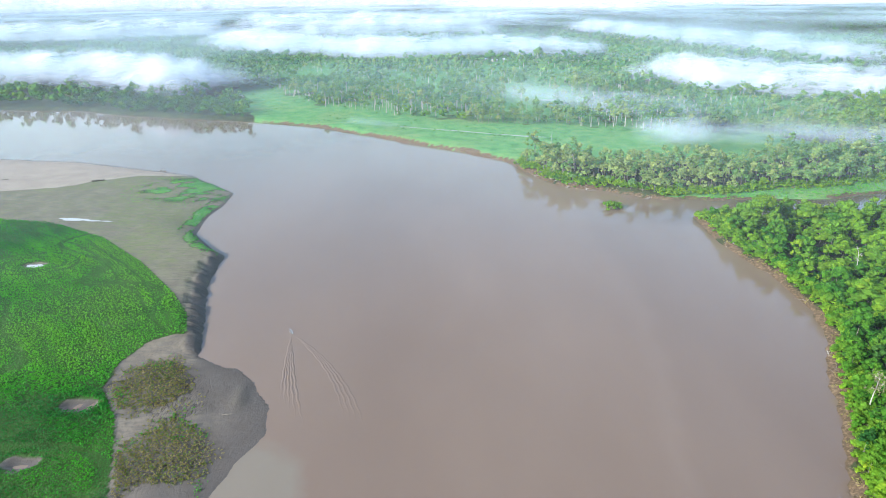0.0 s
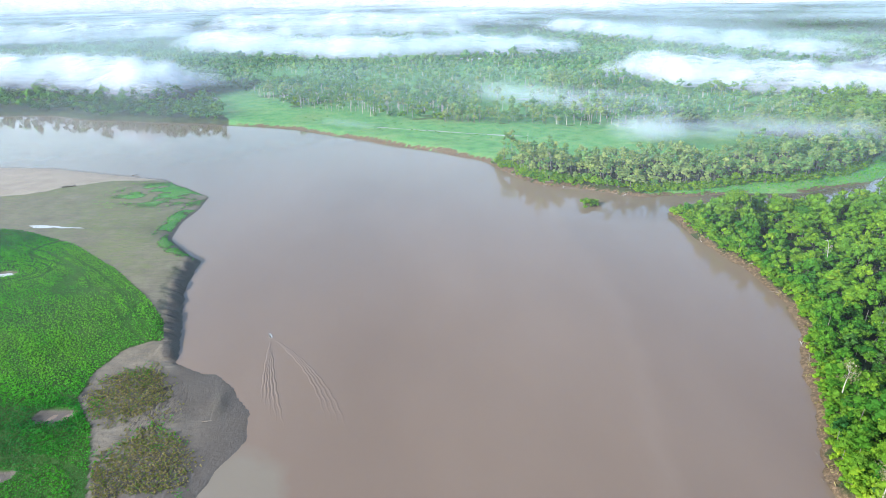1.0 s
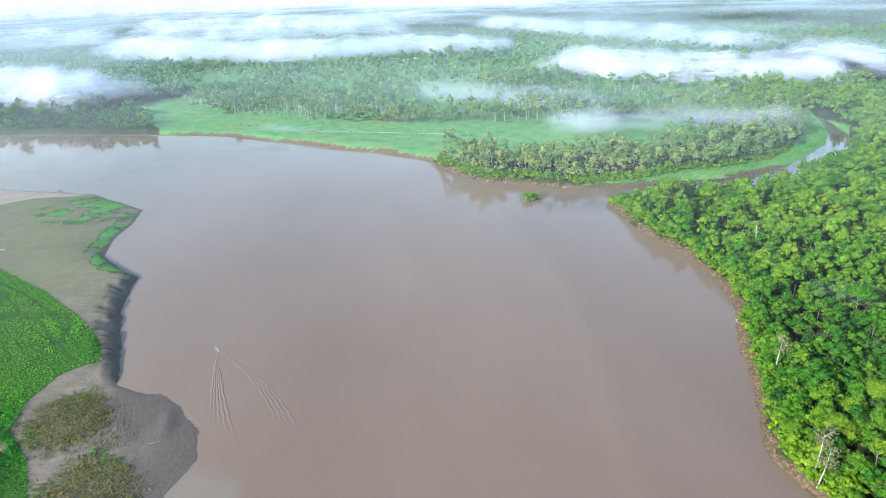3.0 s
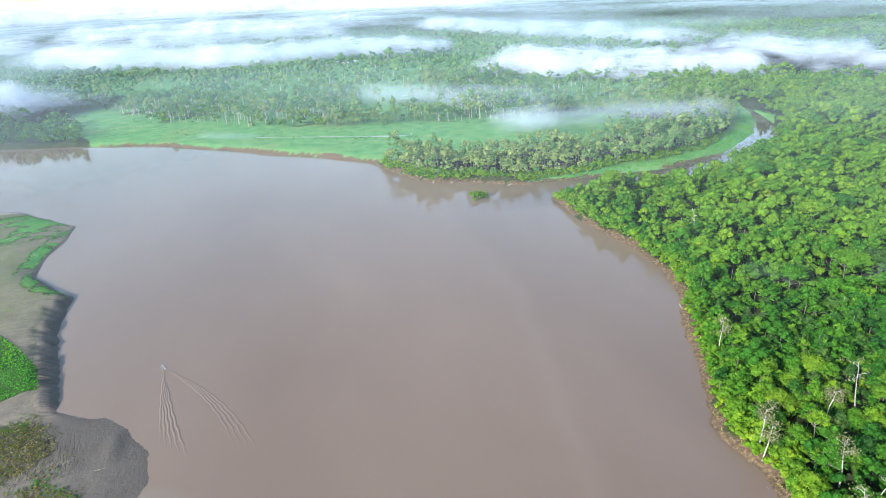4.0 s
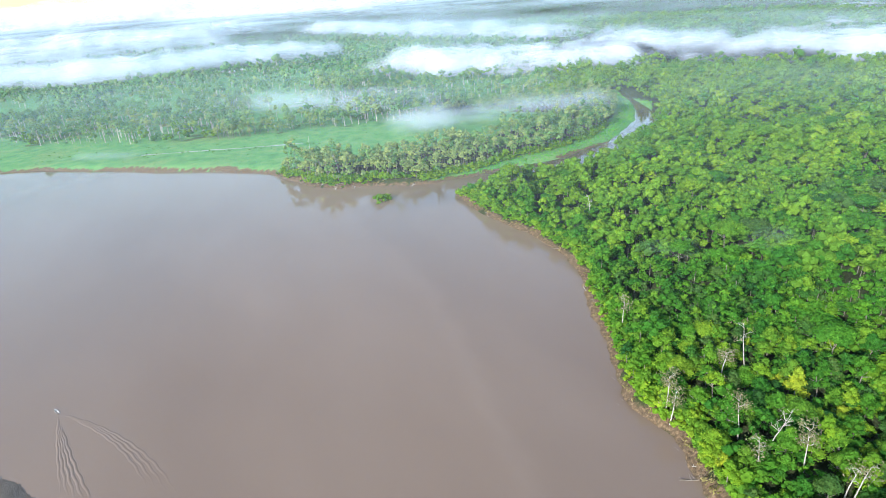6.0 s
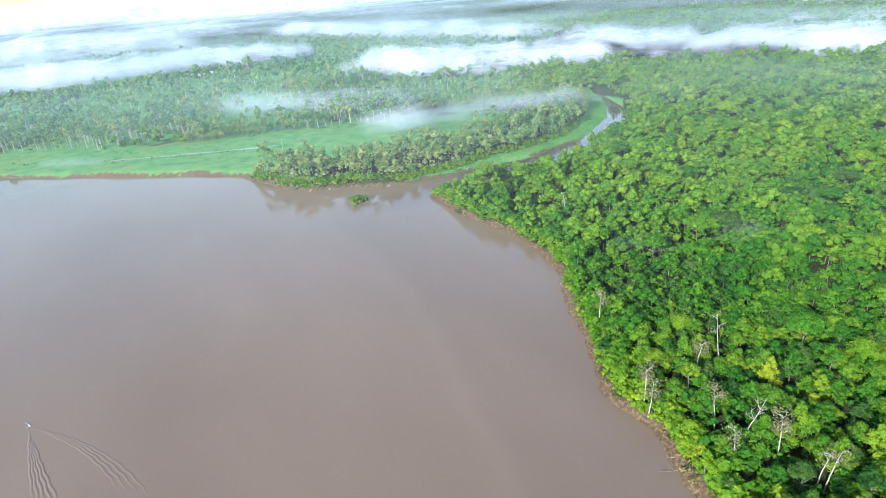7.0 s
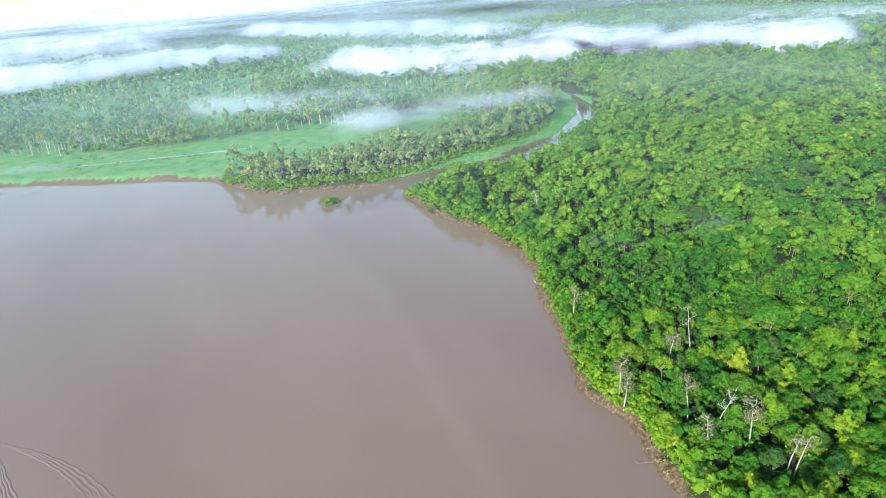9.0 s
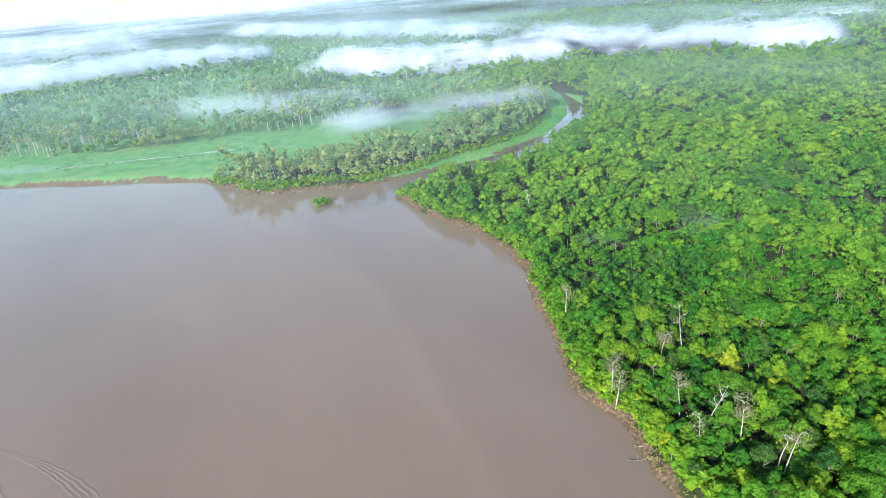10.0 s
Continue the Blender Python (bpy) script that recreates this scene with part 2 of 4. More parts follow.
def waves(x, y, size, octaves=4, seed=0):
    """Fractal value noise in 0..1, with its largest forms that many metres wide."""
    total, amp, norm = np.zeros_like(x, dtype=float), 1.0, 0.0
    for k in range(octaves):
        u, v = x / size * 2 ** k + 17.3 * k, y / size * 2 ** k - 9.1 * k
        iu, iv = np.floor(u), np.floor(v)
        fu, fv = u - iu, v - iv
        fu, fv = fu * fu * (3 - 2 * fu), fv * fv * (3 - 2 * fv)
        a, b = hashed(iu, iv, seed + k), hashed(iu + 1, iv, seed + k)
        c, d = hashed(iu, iv + 1, seed + k), hashed(iu + 1, iv + 1, seed + k)
        total += amp * ((a * (1 - fu) + b * fu) * (1 - fv) + (c * (1 - fu) + d * fu) * fv)
        norm += amp
        amp *= 0.5
    return total / norm


def inside_by(x, y, outline):
    """Metres inside an outline (negative: outside)."""
    best, odd = np.full(x.shape, 1e12), np.zeros(x.shape, bool)
    for (x0, y0), (x1, y1) in zip(outline, outline[1:] + outline[:1]):
        dx, dy = x1 - x0, y1 - y0
        s = np.clip(((x - x0) * dx + (y - y0) * dy) / (dx * dx + dy * dy), 0, 1)
        best = np.minimum(best, (x - x0 - s * dx) ** 2 + (y - y0 - s * dy) ** 2)
        if y0 != y1:
            odd ^= ((y0 > y) != (y1 > y)) & (x < (x1 - x0) * (y - y0) / (y1 - y0) + x0)
    return np.where(odd, 1, -1) * np.sqrt(best)


def step(v, a, b):
    t = np.clip((v - a) / (b - a), 0, 1)
    return t * t * (3 - 2 * t)


POOLS = ((-126, 169, 6.5, 3.6, 0.15), (-128, 141, 5.5, 3.2, 0.5), (-208, 278, 6.0, 3.4, 0.0))


def land(x, y):
    """Height and masks of the ground at x, y."""
    wob = (waves(x, y, 14, 3, 5) - 0.5) * 5
    near = step(np.hypot(x, y), 900, 600)
    main = inside_by(x, y, MAINLAND) + wob * (0.6 + 0.4 * near)
    bar = inside_by(x, y, BAR) + wob * 0.5 + (waves(x, y, 4, 2, 6) - 0.5) * 1.2
    main = np.minimum(main, (np.hypot((x + 292) / 24, (y - 825) / 46) - 1) * 28 + wob)
    big, small = waves(x, y, 70, 4, 2) - 0.5, waves(x, y, 5, 3, 9) - 0.5
    steep = step(y, 196, 203) * step(y, 301, 292)
    cliff = step(y, 194, 206) * step(y, 350, 290)
    rise = 0.10 + 1.5 * cliff + 0.10 * step(y, 300, 320) - 0.05 * step(y, 410, 450)
    top = 1.3 + 3.2 * step(y, 190, 225) - 1.4 * step(y, 300, 420) + big * 1.2
    z_bar = np.where(bar > 0, top * (1 - np.exp(-np.maximum(bar, 0) * rise / np.maximum(top, 0.3))), bar * 0.25)
    rut = np.abs(waves(x + y * 0.5, y * 2.0 - x, 9, 3, 31) - 0.5)
    spit = step(y, 200, 190) * (bar > 0)
    z_bar += np.where(bar > 0, small * (0.35 - 0.2 * spit) * step(bar, 0, 6) - spit * step(rut, 0.06, 0.0) * 0.5 * step(bar, 9, 14), 0)
    z_bar += 0.7 * step(np.hypot((x + 71.5 + (y - 172) * 0.12) / 3.2, (y - 172) / 9), 1.2, 0.2)
    gully = step(np.abs(waves(y * 1.0, x * 0.12, 4, 2, 77) - 0.5), 0.14, 0.0) * steep * step(bar, 0.5, 3) * step(bar, 9, 6)
    z_bar -= gully * 1.3
    levee = step(x, 142, 165) * step(inside_by(x, y, EAST), 2, -2)
    high = 3.4 + big * 2.0 + small * 0.5
    z_main = np.where(main > 0, high * (1 - np.exp(-np.maximum(main, 0) * (1.3 - 0.9 * levee) / 3.4)), main * 0.3)
    z = np.maximum(np.maximum(z_bar, z_main), -4.0)
    for px, py, a, b, turn in POOLS:
        u, v = (x - px) * math.cos(turn) + (y - py) * math.sin(turn), (y - py) * math.cos(turn) - (x - px) * math.sin(turn)
        z -= 1.0 * step(np.hypot(u / a, v / b), 1.15, 0.75)
    g_bar = inside_by(x, y, GRASSLAND)
    for px, py, a, b, turn in POOLS:
        g_bar = np.minimum(g_bar, (np.hypot((x - px) / a, (y - py) / b) - 1.0) * 5)
    pooled = np.zeros_like(x)
    for px, py, a, b, turn in POOLS:
        pooled = np.maximum(pooled, step(np.hypot((x - px) / a, (y - py) / b), 1.05, 0.85))
    sand = step(inside_by(x, y, SAND) + wob, -1, 2) * (bar > 0)
    meadow = step(inside_by(x, y, MEADOW) + (waves(x, y, 45, 3, 15) - 0.5) * 34, -3, 5)
    clear = step(waves(x, y * 0.6, 120, 3, 44), 0.60, 0.68) * step(y - x * 0.2, 560, 640) * step(x, 700, 350) * step(np.hypot(x, y), 2100, 1500)
    low = (0.5 + 0.5 * step(waves(x, y, 40, 4, 61), 0.38, 0.6)) * step(y, 190, 300) * step(bar, 3, 9)
    low = np.maximum(low, 0.8 * step(np.hypot((x + 71.5 + (y - 172) * 0.12) / 3.4, (y - 172) / 9), 1.1, 0.6))
    tips = step(waves(x, y, 9, 4, 65), 0.30, 0.52) * step(np.hypot((x + 176) / 46, (y - 415) / 40), 1.2, 0.5)
    rim = step(waves(x, y, 8, 3, 66), 0.34, 0.5) * step(bar, 1, 3) * step(bar, 12, 9) * step(y, 290, 300) * step(y, 400, 380)
    plain = step(inside_by(x, y, SAVANNA), -40, -25) * (0.45 + 0.55 * step(waves(x, y, 30, 3, 73), 0.30, 0.42)) * step(np.hypot(x, y), 2100, 1300)
    masks = {
        "grass": np.clip(np.where(bar > 0, np.maximum(tips * 0.66, rim * 0.64), np.maximum(np.maximum(meadow, clear), np.maximum(levee * step(main, 24, 16), plain))), 0, 1),
        "silt": (bar > -6) * step(g_bar, 0.8, -0.5) * (1 - np.maximum(tips, rim)),
        "turf": (bar > 0) * step(g_bar, -0.5, 0.8),
        "sand": sand,
        "film": low,
        "clay": (main > -3) * step(main + wob * 0.8 + (waves(x, y, 26, 3, 71) - 0.5) * 6, 3.6 + 1.2 * step(y, 330, 400), 1.8 + 0.3 * step(y, 330, 400)) * (1 - 0.8 * levee * step(waves(x, y, 40, 2, 72), 0.35, 0.45)) * (1 - 0.85 * step(x, 280, 360)) * (1 - 0.8 * step(x, -150, -230)),
        "wet": np.clip((bar > -8) * (np.maximum(step(bar, 3.0, 1.0), steep * step(bar, 6, 4.5)))
                       + spit * step(bar, 40, 6) * 0.85 + pooled, 0, 1),
        "scarp": steep * (bar > -1) * step(bar, 7, 5),
        "cracks": (bar > 0) * (0.06 + 0.94 * spit * np.maximum(step(waves(x, y, 15, 3, 83), 0.55, 0.7) * 0.5, step(np.hypot((x + 92) / 10, (y - 172) / 15), 1.2, 0.7)) * step(bar, 4, 9)) * (1 - sand),
    }
    return z, main - (5 + 9 * step(x, 180, 260)) * levee, bar, g_bar, meadow, clear, masks


def spaced(dense, growth, start, stop):
    """Grid lines: even steps over the given stretches, then ever wider ones outwards."""
    lines = [dense[0][0]]
    for a, b, d in dense:
        lines += list(np.linspace(a, b, int(round((b - a) / d)) + 1)[1:])
    d = dense[-1][2]
    while lines[-1] < stop:
        d *= growth
        lines.append(lines[-1] + d)
    d = dense[0][2]
    while lines[0] > start:
        d *= growth
        lines.insert(0, lines[0] - d)
    return np.array(lines)


def mesh_of(name, verts, faces, mat, smooth=True, **values):
    """A mesh from arrays: faces all have as many corners; values are float attributes of the points."""
    me = bpy.data.meshes.new(name)
    verts, faces = np.asarray(verts, np.float32), np.asarray(faces, np.int32)
    n, k = faces.shape
    me.vertices.add(len(verts))
    me.vertices.foreach_set("co", verts.ravel())
    me.loops.add(n * k)
    me.loops.foreach_set("vertex_index", faces.ravel())
    me.polygons.add(n)
    me.polygons.foreach_set("loop_start", np.arange(0, n * k, k, dtype=np.int32))
    me.polygons.foreach_set("use_smooth", np.full(n, smooth, bool))
    for key, val in values.items():
        me.attributes.new(key, "FLOAT", "POINT").data.foreach_set("value", np.asarray(val, np.float32).ravel())
    me.update(calc_edges=True)
    me.materials.append(mat)
    return me


def grid_faces(nx, ny):
    i = (np.arange(ny - 1)[:, None] * nx + np.arange(nx - 1)).ravel()
    return np.stack([i, i + 1, i + nx + 1, i + nx], 1)


gx = spaced([(-620, -280, 5.0), (-280, -50, 1.6), (-50, 480, 4.5)], 1.1, -6000, 6000)
gy = spaced([(90, 195, 2.2), (195, 305, 1.25), (305, 420, 2.2), (420, 640, 4.0), (640, 800, 4.5)], 1.1, -1500, 6000)
GX, GY = (a.ravel() for a in np.meshgrid(gx, gy))
GZ, _, _, _, _, _, MASKS = land(GX, GY)
ground = new("ground", mesh_of("ground", np.stack([GX, GY, GZ], 1), grid_faces(len(gx), len(gy)), M_LAND, True, **MASKS))
tagged(ground, "flat alluvial land with mud bar, sand, meadow and forest soil", "ground", kind="structure")


SEAM = [(88, 362), (86, 345), (89, 279), (89, 226), (85, 200), (79, 171), (74, 143), (70, 126), (60, 60), (50, -200), (400, -200), (700, 700), (400, 640), (250, 410), (150, 400)]
wx, wy = spaced([(-90, -20, 2.0), (-20, 200, 4.5), (200, 500, 8.0)], 1.25, -6000, 6000), spaced([(60, 220, 2.0), (220, 420, 4.5), (420, 620, 8.0)], 1.25, -1500, 1500)
WX, WY = (a.ravel() for a in np.meshgrid(wx, wy))
SHOAL = step(np.hypot((WX + 56) / 17, (WY - 126) / 25), 1.2, 0.6)
past = inside_by(WX, WY, SEAM) + (waves(WX, WY, 26, 3, 33) - 0.5) * 9
# mask of the darker creek water and its painted-in tree reflection
DARKER = step(past, -4, 6) * (0.10 + 0.75 * np.maximum(step(WX, 150, 215) * step(WY, 330, 350), 0.5 * step(np.hypot((WX - 170) / 60, (WY - 352) / 20), 1.3, 0.3)))
STREAK = 0.11 * step(np.abs(past + 3), 6, 0.5) * step(WY, 300, 220) * step(WY, 40, 90)
river = new("water", mesh_of("water", np.stack([WX, WY, np.zeros(len(WX))], 1), grid_faces(len(wx), len(wy)), M_RIVER, True, shoal=SHOAL, creek=DARKER, seam=STREAK))
tagged(river, "calm brown silt-laden river water between low banks", "river", kind="structure")
# ---- foliage ----
RNG = np.random.default_rng(7)


def sprays(centre, normal, size, droop=0.25, slim=0.62, corners=4):
    """Leafy sprays: one folded, pointed blade of foliage for each centre and outward normal."""
    n = len(centre)
    normal = normal / np.linalg.norm(normal, axis=1, keepdims=True)
    a = RNG.normal(size=(n, 3))
    along = a - normal * (a * normal).sum(1, keepdims=True)
    along /= np.linalg.norm(along, axis=1, keepdims=True)
    side = np.cross(normal, along)
    s = size[:, None]
    back = centre - along * s * 0.55
    tip = centre + along * s * 0.6 - normal * s * droop
    left = centre + side * s * slim * 0.5 + normal * s * 0.12
    right = centre - side * s * slim * 0.5 + normal * s * 0.12
    if corners == 3:
        return np.stack([back + side * s * slim * 0.45, tip, back - side * s * slim * 0.45], 1).reshape(-1, 3)
    return np.stack([back, left, tip, right], 1).reshape(-1, 3)


def blobs(centre, radius, squash, sides):
    """Leafy masses: one faceted, uneven dome for each centre, as separate triangles."""
    n = len(centre)
    ang = np.arange(sides) / sides * 2 * math.pi + RNG.uniform(0, 6.28, (n, 1))

    def ring(wide, high, shift):
        r = radius[:, None] * wide * RNG.uniform(0.78, 1.18, (n, sides))
        z = radius[:, None] * squash * high * RNG.uniform(0.7, 1.3, (n, sides))
        return np.stack([centre[:, :1] + r * np.cos(ang + shift), centre[:, 1:2] + r * np.sin(ang + shift), centre[:, 2:] + z], 2)

    mid, low = ring(0.88, 0.28, 0.0), ring(0.72, -0.55, 0.4)
    top = np.repeat((centre + np.stack([RNG.normal(0, 0.15, n) * radius, RNG.normal(0, 0.15, n) * radius, radius * squash * 0.95], 1))[:, None], sides, 1)
    mid2, low2 = np.roll(mid, -1, 1), np.roll(low, -1, 1)
    tris = np.stack([np.stack([mid, mid2, top], 2), np.stack([low, mid2, mid], 2), np.stack([low, low2, mid2], 2)], 1)
    return tris.reshape(n, -1, 3)


def crown_verts(n, size, radius, height, base, lobes, flat=0.0, ragged=0.2, fuzz=(0.8, 1.2), sides=5):
    """A crown of leafy lobes between base and base + height: faceted masses with sprays on their outer sides.
    Rows of x, y, z and the lobe's own tone, lowered on the masses for inner shade."""
    k = lobes
    ang = np.arange(k) * 2.4 + RNG.uniform(0, 6.28) + RNG.normal(0, 0.25, k)
    share = np.sqrt((np.arange(k) + 0.3) / k)
    r = radius * share * RNG.uniform(0.66, 0.9, k)
    fall = (1 - flat) * 0.92 * share ** 1.4 * RNG.uniform(0.3, 1.0, k)
    lr = radius * (0.30 + 0.9 / k) * np.exp(RNG.normal(0, 0.22, k))
    lr = np.minimum(lr, height * 0.42)
    c = np.stack([r * np.cos(ang), r * np.sin(ang), base + height * (1.0 - fall) - lr * 0.8], 1)
    squash = 1 - 0.45 * flat
    body = blobs(c, lr * (0.74 if n > 120 else 0.88 if n else 1.0), squash, sides)
    tone = RNG.uniform(-0.5, 0.5, k)
    # masses under the sprays are 0.12 darker: crown shade put into the tone
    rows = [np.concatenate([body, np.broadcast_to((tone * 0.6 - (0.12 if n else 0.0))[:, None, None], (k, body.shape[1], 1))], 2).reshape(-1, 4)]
    if n:
        which = RNG.choice(k, n, p=lr ** 2 / (lr ** 2).sum())
        d = RNG.normal(size=(n, 3))
        d /= np.linalg.norm(d, axis=1, keepdims=True)
        d[:, 2] = np.where(d[:, 2] < -0.3, -d[:, 2], d[:, 2])
        p = c[which] + d * np.array([1, 1, squash]) * lr[which][:, None] * RNG.uniform(*fuzz, (n, 1))
        nrm = d + RNG.normal(size=(n, 3)) * ragged + np.array([0, 0, 0.18])
        leaf = sprays(p, nrm, size * RNG.uniform(0.6, 1.4, n), slim=0.85, corners=3)
        rows.append(np.column_stack([leaf, np.repeat(tone[which], 3)]))
    return np.concatenate(rows)


def leafy(name, rows, mat):
    """A crown's rows as a mesh."""
    return mesh_of(name, rows[:, :3], quads(len(rows) // 3, 3), mat, False, lobe=rows[:, 3])


def tube(points, radii, sides=6):
    """A tapered, bent round limb through the points."""
    pts = np.asarray(points, float)
    verts, faces = [], []
    for i, (p, r) in enumerate(zip(pts, radii)):
        t = pts[min(i + 1, len(pts) - 1)] - pts[max(i - 1, 0)]
        t /= np.linalg.norm(t) + 1e-9
        u = np.cross(t, (0.31, 0.95, 0.05))
        u /= np.linalg.norm(u) + 1e-9
        w = np.cross(t, u)
        for j in range(sides):
            a = 2 * math.pi * j / sides
            verts.append(p + r * (u * math.cos(a) + w * math.sin(a)))
    for i in range(len(pts) - 1):
        for j in range(sides):
            k = (j + 1) % sides
            faces.append((i * sides + j, i * sides + k, (i + 1) * sides + k, (i + 1) * sides + j))
    return np.array(verts), np.array(faces)


def quads(n, corners=4):
    return np.arange(n * corners).reshape(n, corners)


def joined(pieces):
    verts, faces, at = [], [], 0
    for v, f in pieces:
        verts.append(v)
        faces.append(f + at)
        at += len(v)
    return np.concatenate(verts), np.concatenate(faces)


def limb(start, way, length, r0, r1, bend=0.15, joints=5):
    way = np.asarray(way, float) / np.linalg.norm(way)
    pts = [np.asarray(start, float)]
    for i in range(joints - 1):
        way = way + RNG.normal(size=3) * bend
        way /= np.linalg.norm(way)
        pts.append(pts[-1] + way * length / (joints - 1))
    return np.array(pts), np.linspace(r0, r1, joints)


def part(name, me, parent, label=""):
    ob = new(name, me)
    ob.parent = parent
    if label:
        ob["label"] = label
    return ob


def tree_model(kind):
    """Trunk, limbs and crown of one standing tree as meshes. Sizes in metres."""
    if kind == "round":
        h, r, share, lobes, flat, n, size = RNG.uniform(8, 13), RNG.uniform(2.6, 3.8), 0.92, 26, 0.0, 1150, 0.50
    elif kind == "broad":
        h, r, share, lobes, flat, n, size = RNG.uniform(13, 18), RNG.uniform(4.0, 5.6), 0.72, 40, 0.35, 1400, 0.55
    elif kind == "tall":
        h, r, share, lobes, flat, n, size = RNG.uniform(13, 18), RNG.uniform(2.3, 3.2), 0.92, 30, 0.0, 1150, 0.50
    elif kind == "thin":
        h, r, share, lobes, flat, n, size = RNG.uniform(13, 17), RNG.uniform(2.4, 3.4), 0.5, 12, 0.2, 600, 0.42
    elif kind == "giant":
        h, r, share, lobes, flat, n, size = RNG.uniform(18, 24), RNG.uniform(6.0, 8.5), 0.5, 46, 0.6, 1300, 0.8
    else:
        h, r, share, lobes, flat, n, size = RNG.uniform(4.5, 7), RNG.uniform(2.0, 3.0), 0.97, 16, 0.0, 750, 0.45
    ch = h * share
    base = h - ch
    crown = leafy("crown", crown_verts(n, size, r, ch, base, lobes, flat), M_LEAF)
    pts, rad = limb((0, 0, -1.0), (RNG.uniform(-0.08, 0.08), RNG.uniform(-0.08, 0.08), 1), base + ch * 0.55 + 1, 0.010 * h + 0.08, 0.07, 0.05, 6)
    trunk = mesh_of("trunk", *tube(pts, rad, 7), M_BARK)
    limbs = []
    for i in range(5):
        a = i * 2.4 + RNG.uniform(0, 1)
        lp, lr = limb(pts[3] + (pts[4] - pts[3]) * RNG.uniform(0, 1), (math.cos(a), math.sin(a), 0.7), r * 0.9, 0.1, 0.04, 0.15, 4)
        limbs.append(mesh_of("limb", *tube(lp, lr, 5), M_BARK))
    return trunk, limbs, crown


def tree_thing(model, label, category="tree", group=""):
    trunk, limbs, crown = model
    ob = tagged(new("tree"), label, category, group)
    part("trunk", trunk, ob)
    for me in limbs:
        part("limb", me, ob)
    part("crown", crown, ob)
    return ob


# ---- where trees stand ----
def places(spacing, near_edge, far_edge, seed, shore=3.5):
    """Jittered spots on wooded ground between two distances from the river bend, with height, tone and kind of wood."""
    rng = np.random.default_rng(seed)
    reach = far_edge
    xs = np.arange(-reach, reach, spacing)
    ys = np.arange(30 if near_edge < 100 else 100, reach, spacing)
    x, y = (a.ravel() for a in np.meshgrid(xs, ys))
    x = x + rng.uniform(-0.48, 0.48, len(x)) * spacing
    y = y + rng.uniform(-0.48, 0.48, len(y)) * spacing
    d, a = np.hypot(x, y), np.degrees(np.arctan2(x, y))
    keep = (d >= near_edge) & (d < far_edge) & (a > np.where(d > 300, -38.5, -45)) & (a < np.where(d > 300, 67.5, 74))
    x, y, d = x[keep], y[keep], d[keep]
    z, main, bar, g, meadow, clear, _ = land(x, y)
    dry = inside_by(x, y, SAVANNA) + (waves(x, y, 60, 2, 16) - 0.5) * 40 > 0
    gap = np.where(dry, (clear * 0.6 + (waves(x, y, 45, 2, 90) < 0.45) * 0.35) * step(inside_by(x, y, SAVANNA), 15, 70), 0)
    keep = (main > shore + np.where((y < 340) & (x < 200), 0.8, 0.0)) & (meadow < 0.35) & (rng.uniform(size=len(x)) > gap) & ~((bar > -5) & (main < 0))
    out = [v[keep] for v in (x, y, z, main, d)]
    return (*out, dry[keep], rng)


def stand(name, spots, models, mat, scale, tone, label, trunks=None, corners=4):
    """One object of many trees: crowns of a few models, turned and scaled each in its own way."""
    x, y, z = spots
    rng = np.random.default_rng(len(x))
    pick = rng.integers(0, len(models), len(x))
    verts, tones, lobes, tv = [], [], [], []
    for i, model in enumerate(models):
        w = pick == i
        if not w.any():
            continue
        turn = rng.uniform(0, 6.283, w.sum())
        c, s = np.cos(turn), np.sin(turn)
        big = np.clip(np.exp(rng.normal(0, 0.22, w.sum())), 0.6, 1.4)
        spread = big * scale[w]
        tall = big ** 0.6 * rng.uniform(0.64, 1.12, w.sum()) * scale[w]
        for src, dst in ((model, verts),) + (((trunks[i % len(trunks)], tv),) if trunks else ()):
            px = (src[None, :, 0] * c[:, None] - src[None, :, 1] * s[:, None]) * spread[:, None] + x[w][:, None]
            py = (src[None, :, 0] * s[:, None] + src[None, :, 1] * c[:, None]) * spread[:, None] + y[w][:, None]
            pz = src[None, :, 2] * tall[:, None] + z[w][:, None]
            dst.append(np.stack([px, py, pz], 2).reshape(-1, 3))
        tones.append(np.repeat(tone[w], len(model)))
        lobes.append(np.tile(model[:, 3] if model.shape[1] > 3 else np.zeros(len(model)), w.sum()))
    v = np.concatenate(verts)
    ob = new(name, mesh_of(name, v, quads(len(v) // corners, corners), mat, False, tone=np.concatenate(tones), lobe=np.concatenate(lobes)))
    tagged(ob, label, "forest", kind="stuff")
    if trunks:
        v = np.concatenate(tv)
        tagged(new(name + "_trunks", mesh_of(name + "_trunks", v, quads(len(v) // 4), M_DEADWOOD if name == "savanna_trees" else M_BARK, False)),
               "pale slender trunks standing under the tree crowns", "trunks", kind="stuff")
    return ob


def plain_trunk(height, r):
    """Four-sided tapered trunk as separate quads."""
    v, f = tube([(0, 0, -1), (0.15, 0.1, height * 0.5), (0, 0.2, height)], [r, r * 0.75, r * 0.4], 4)
    return v[f].reshape(-1, 3)


def tones(x, y, rng, spread=0.5):
    return np.clip(0.48 + (waves(x, y, 90, 3, 12) - 0.5) * 0.6 + rng.normal(0, 0.16, len(x)) * spread * 2, 0, 0.97)


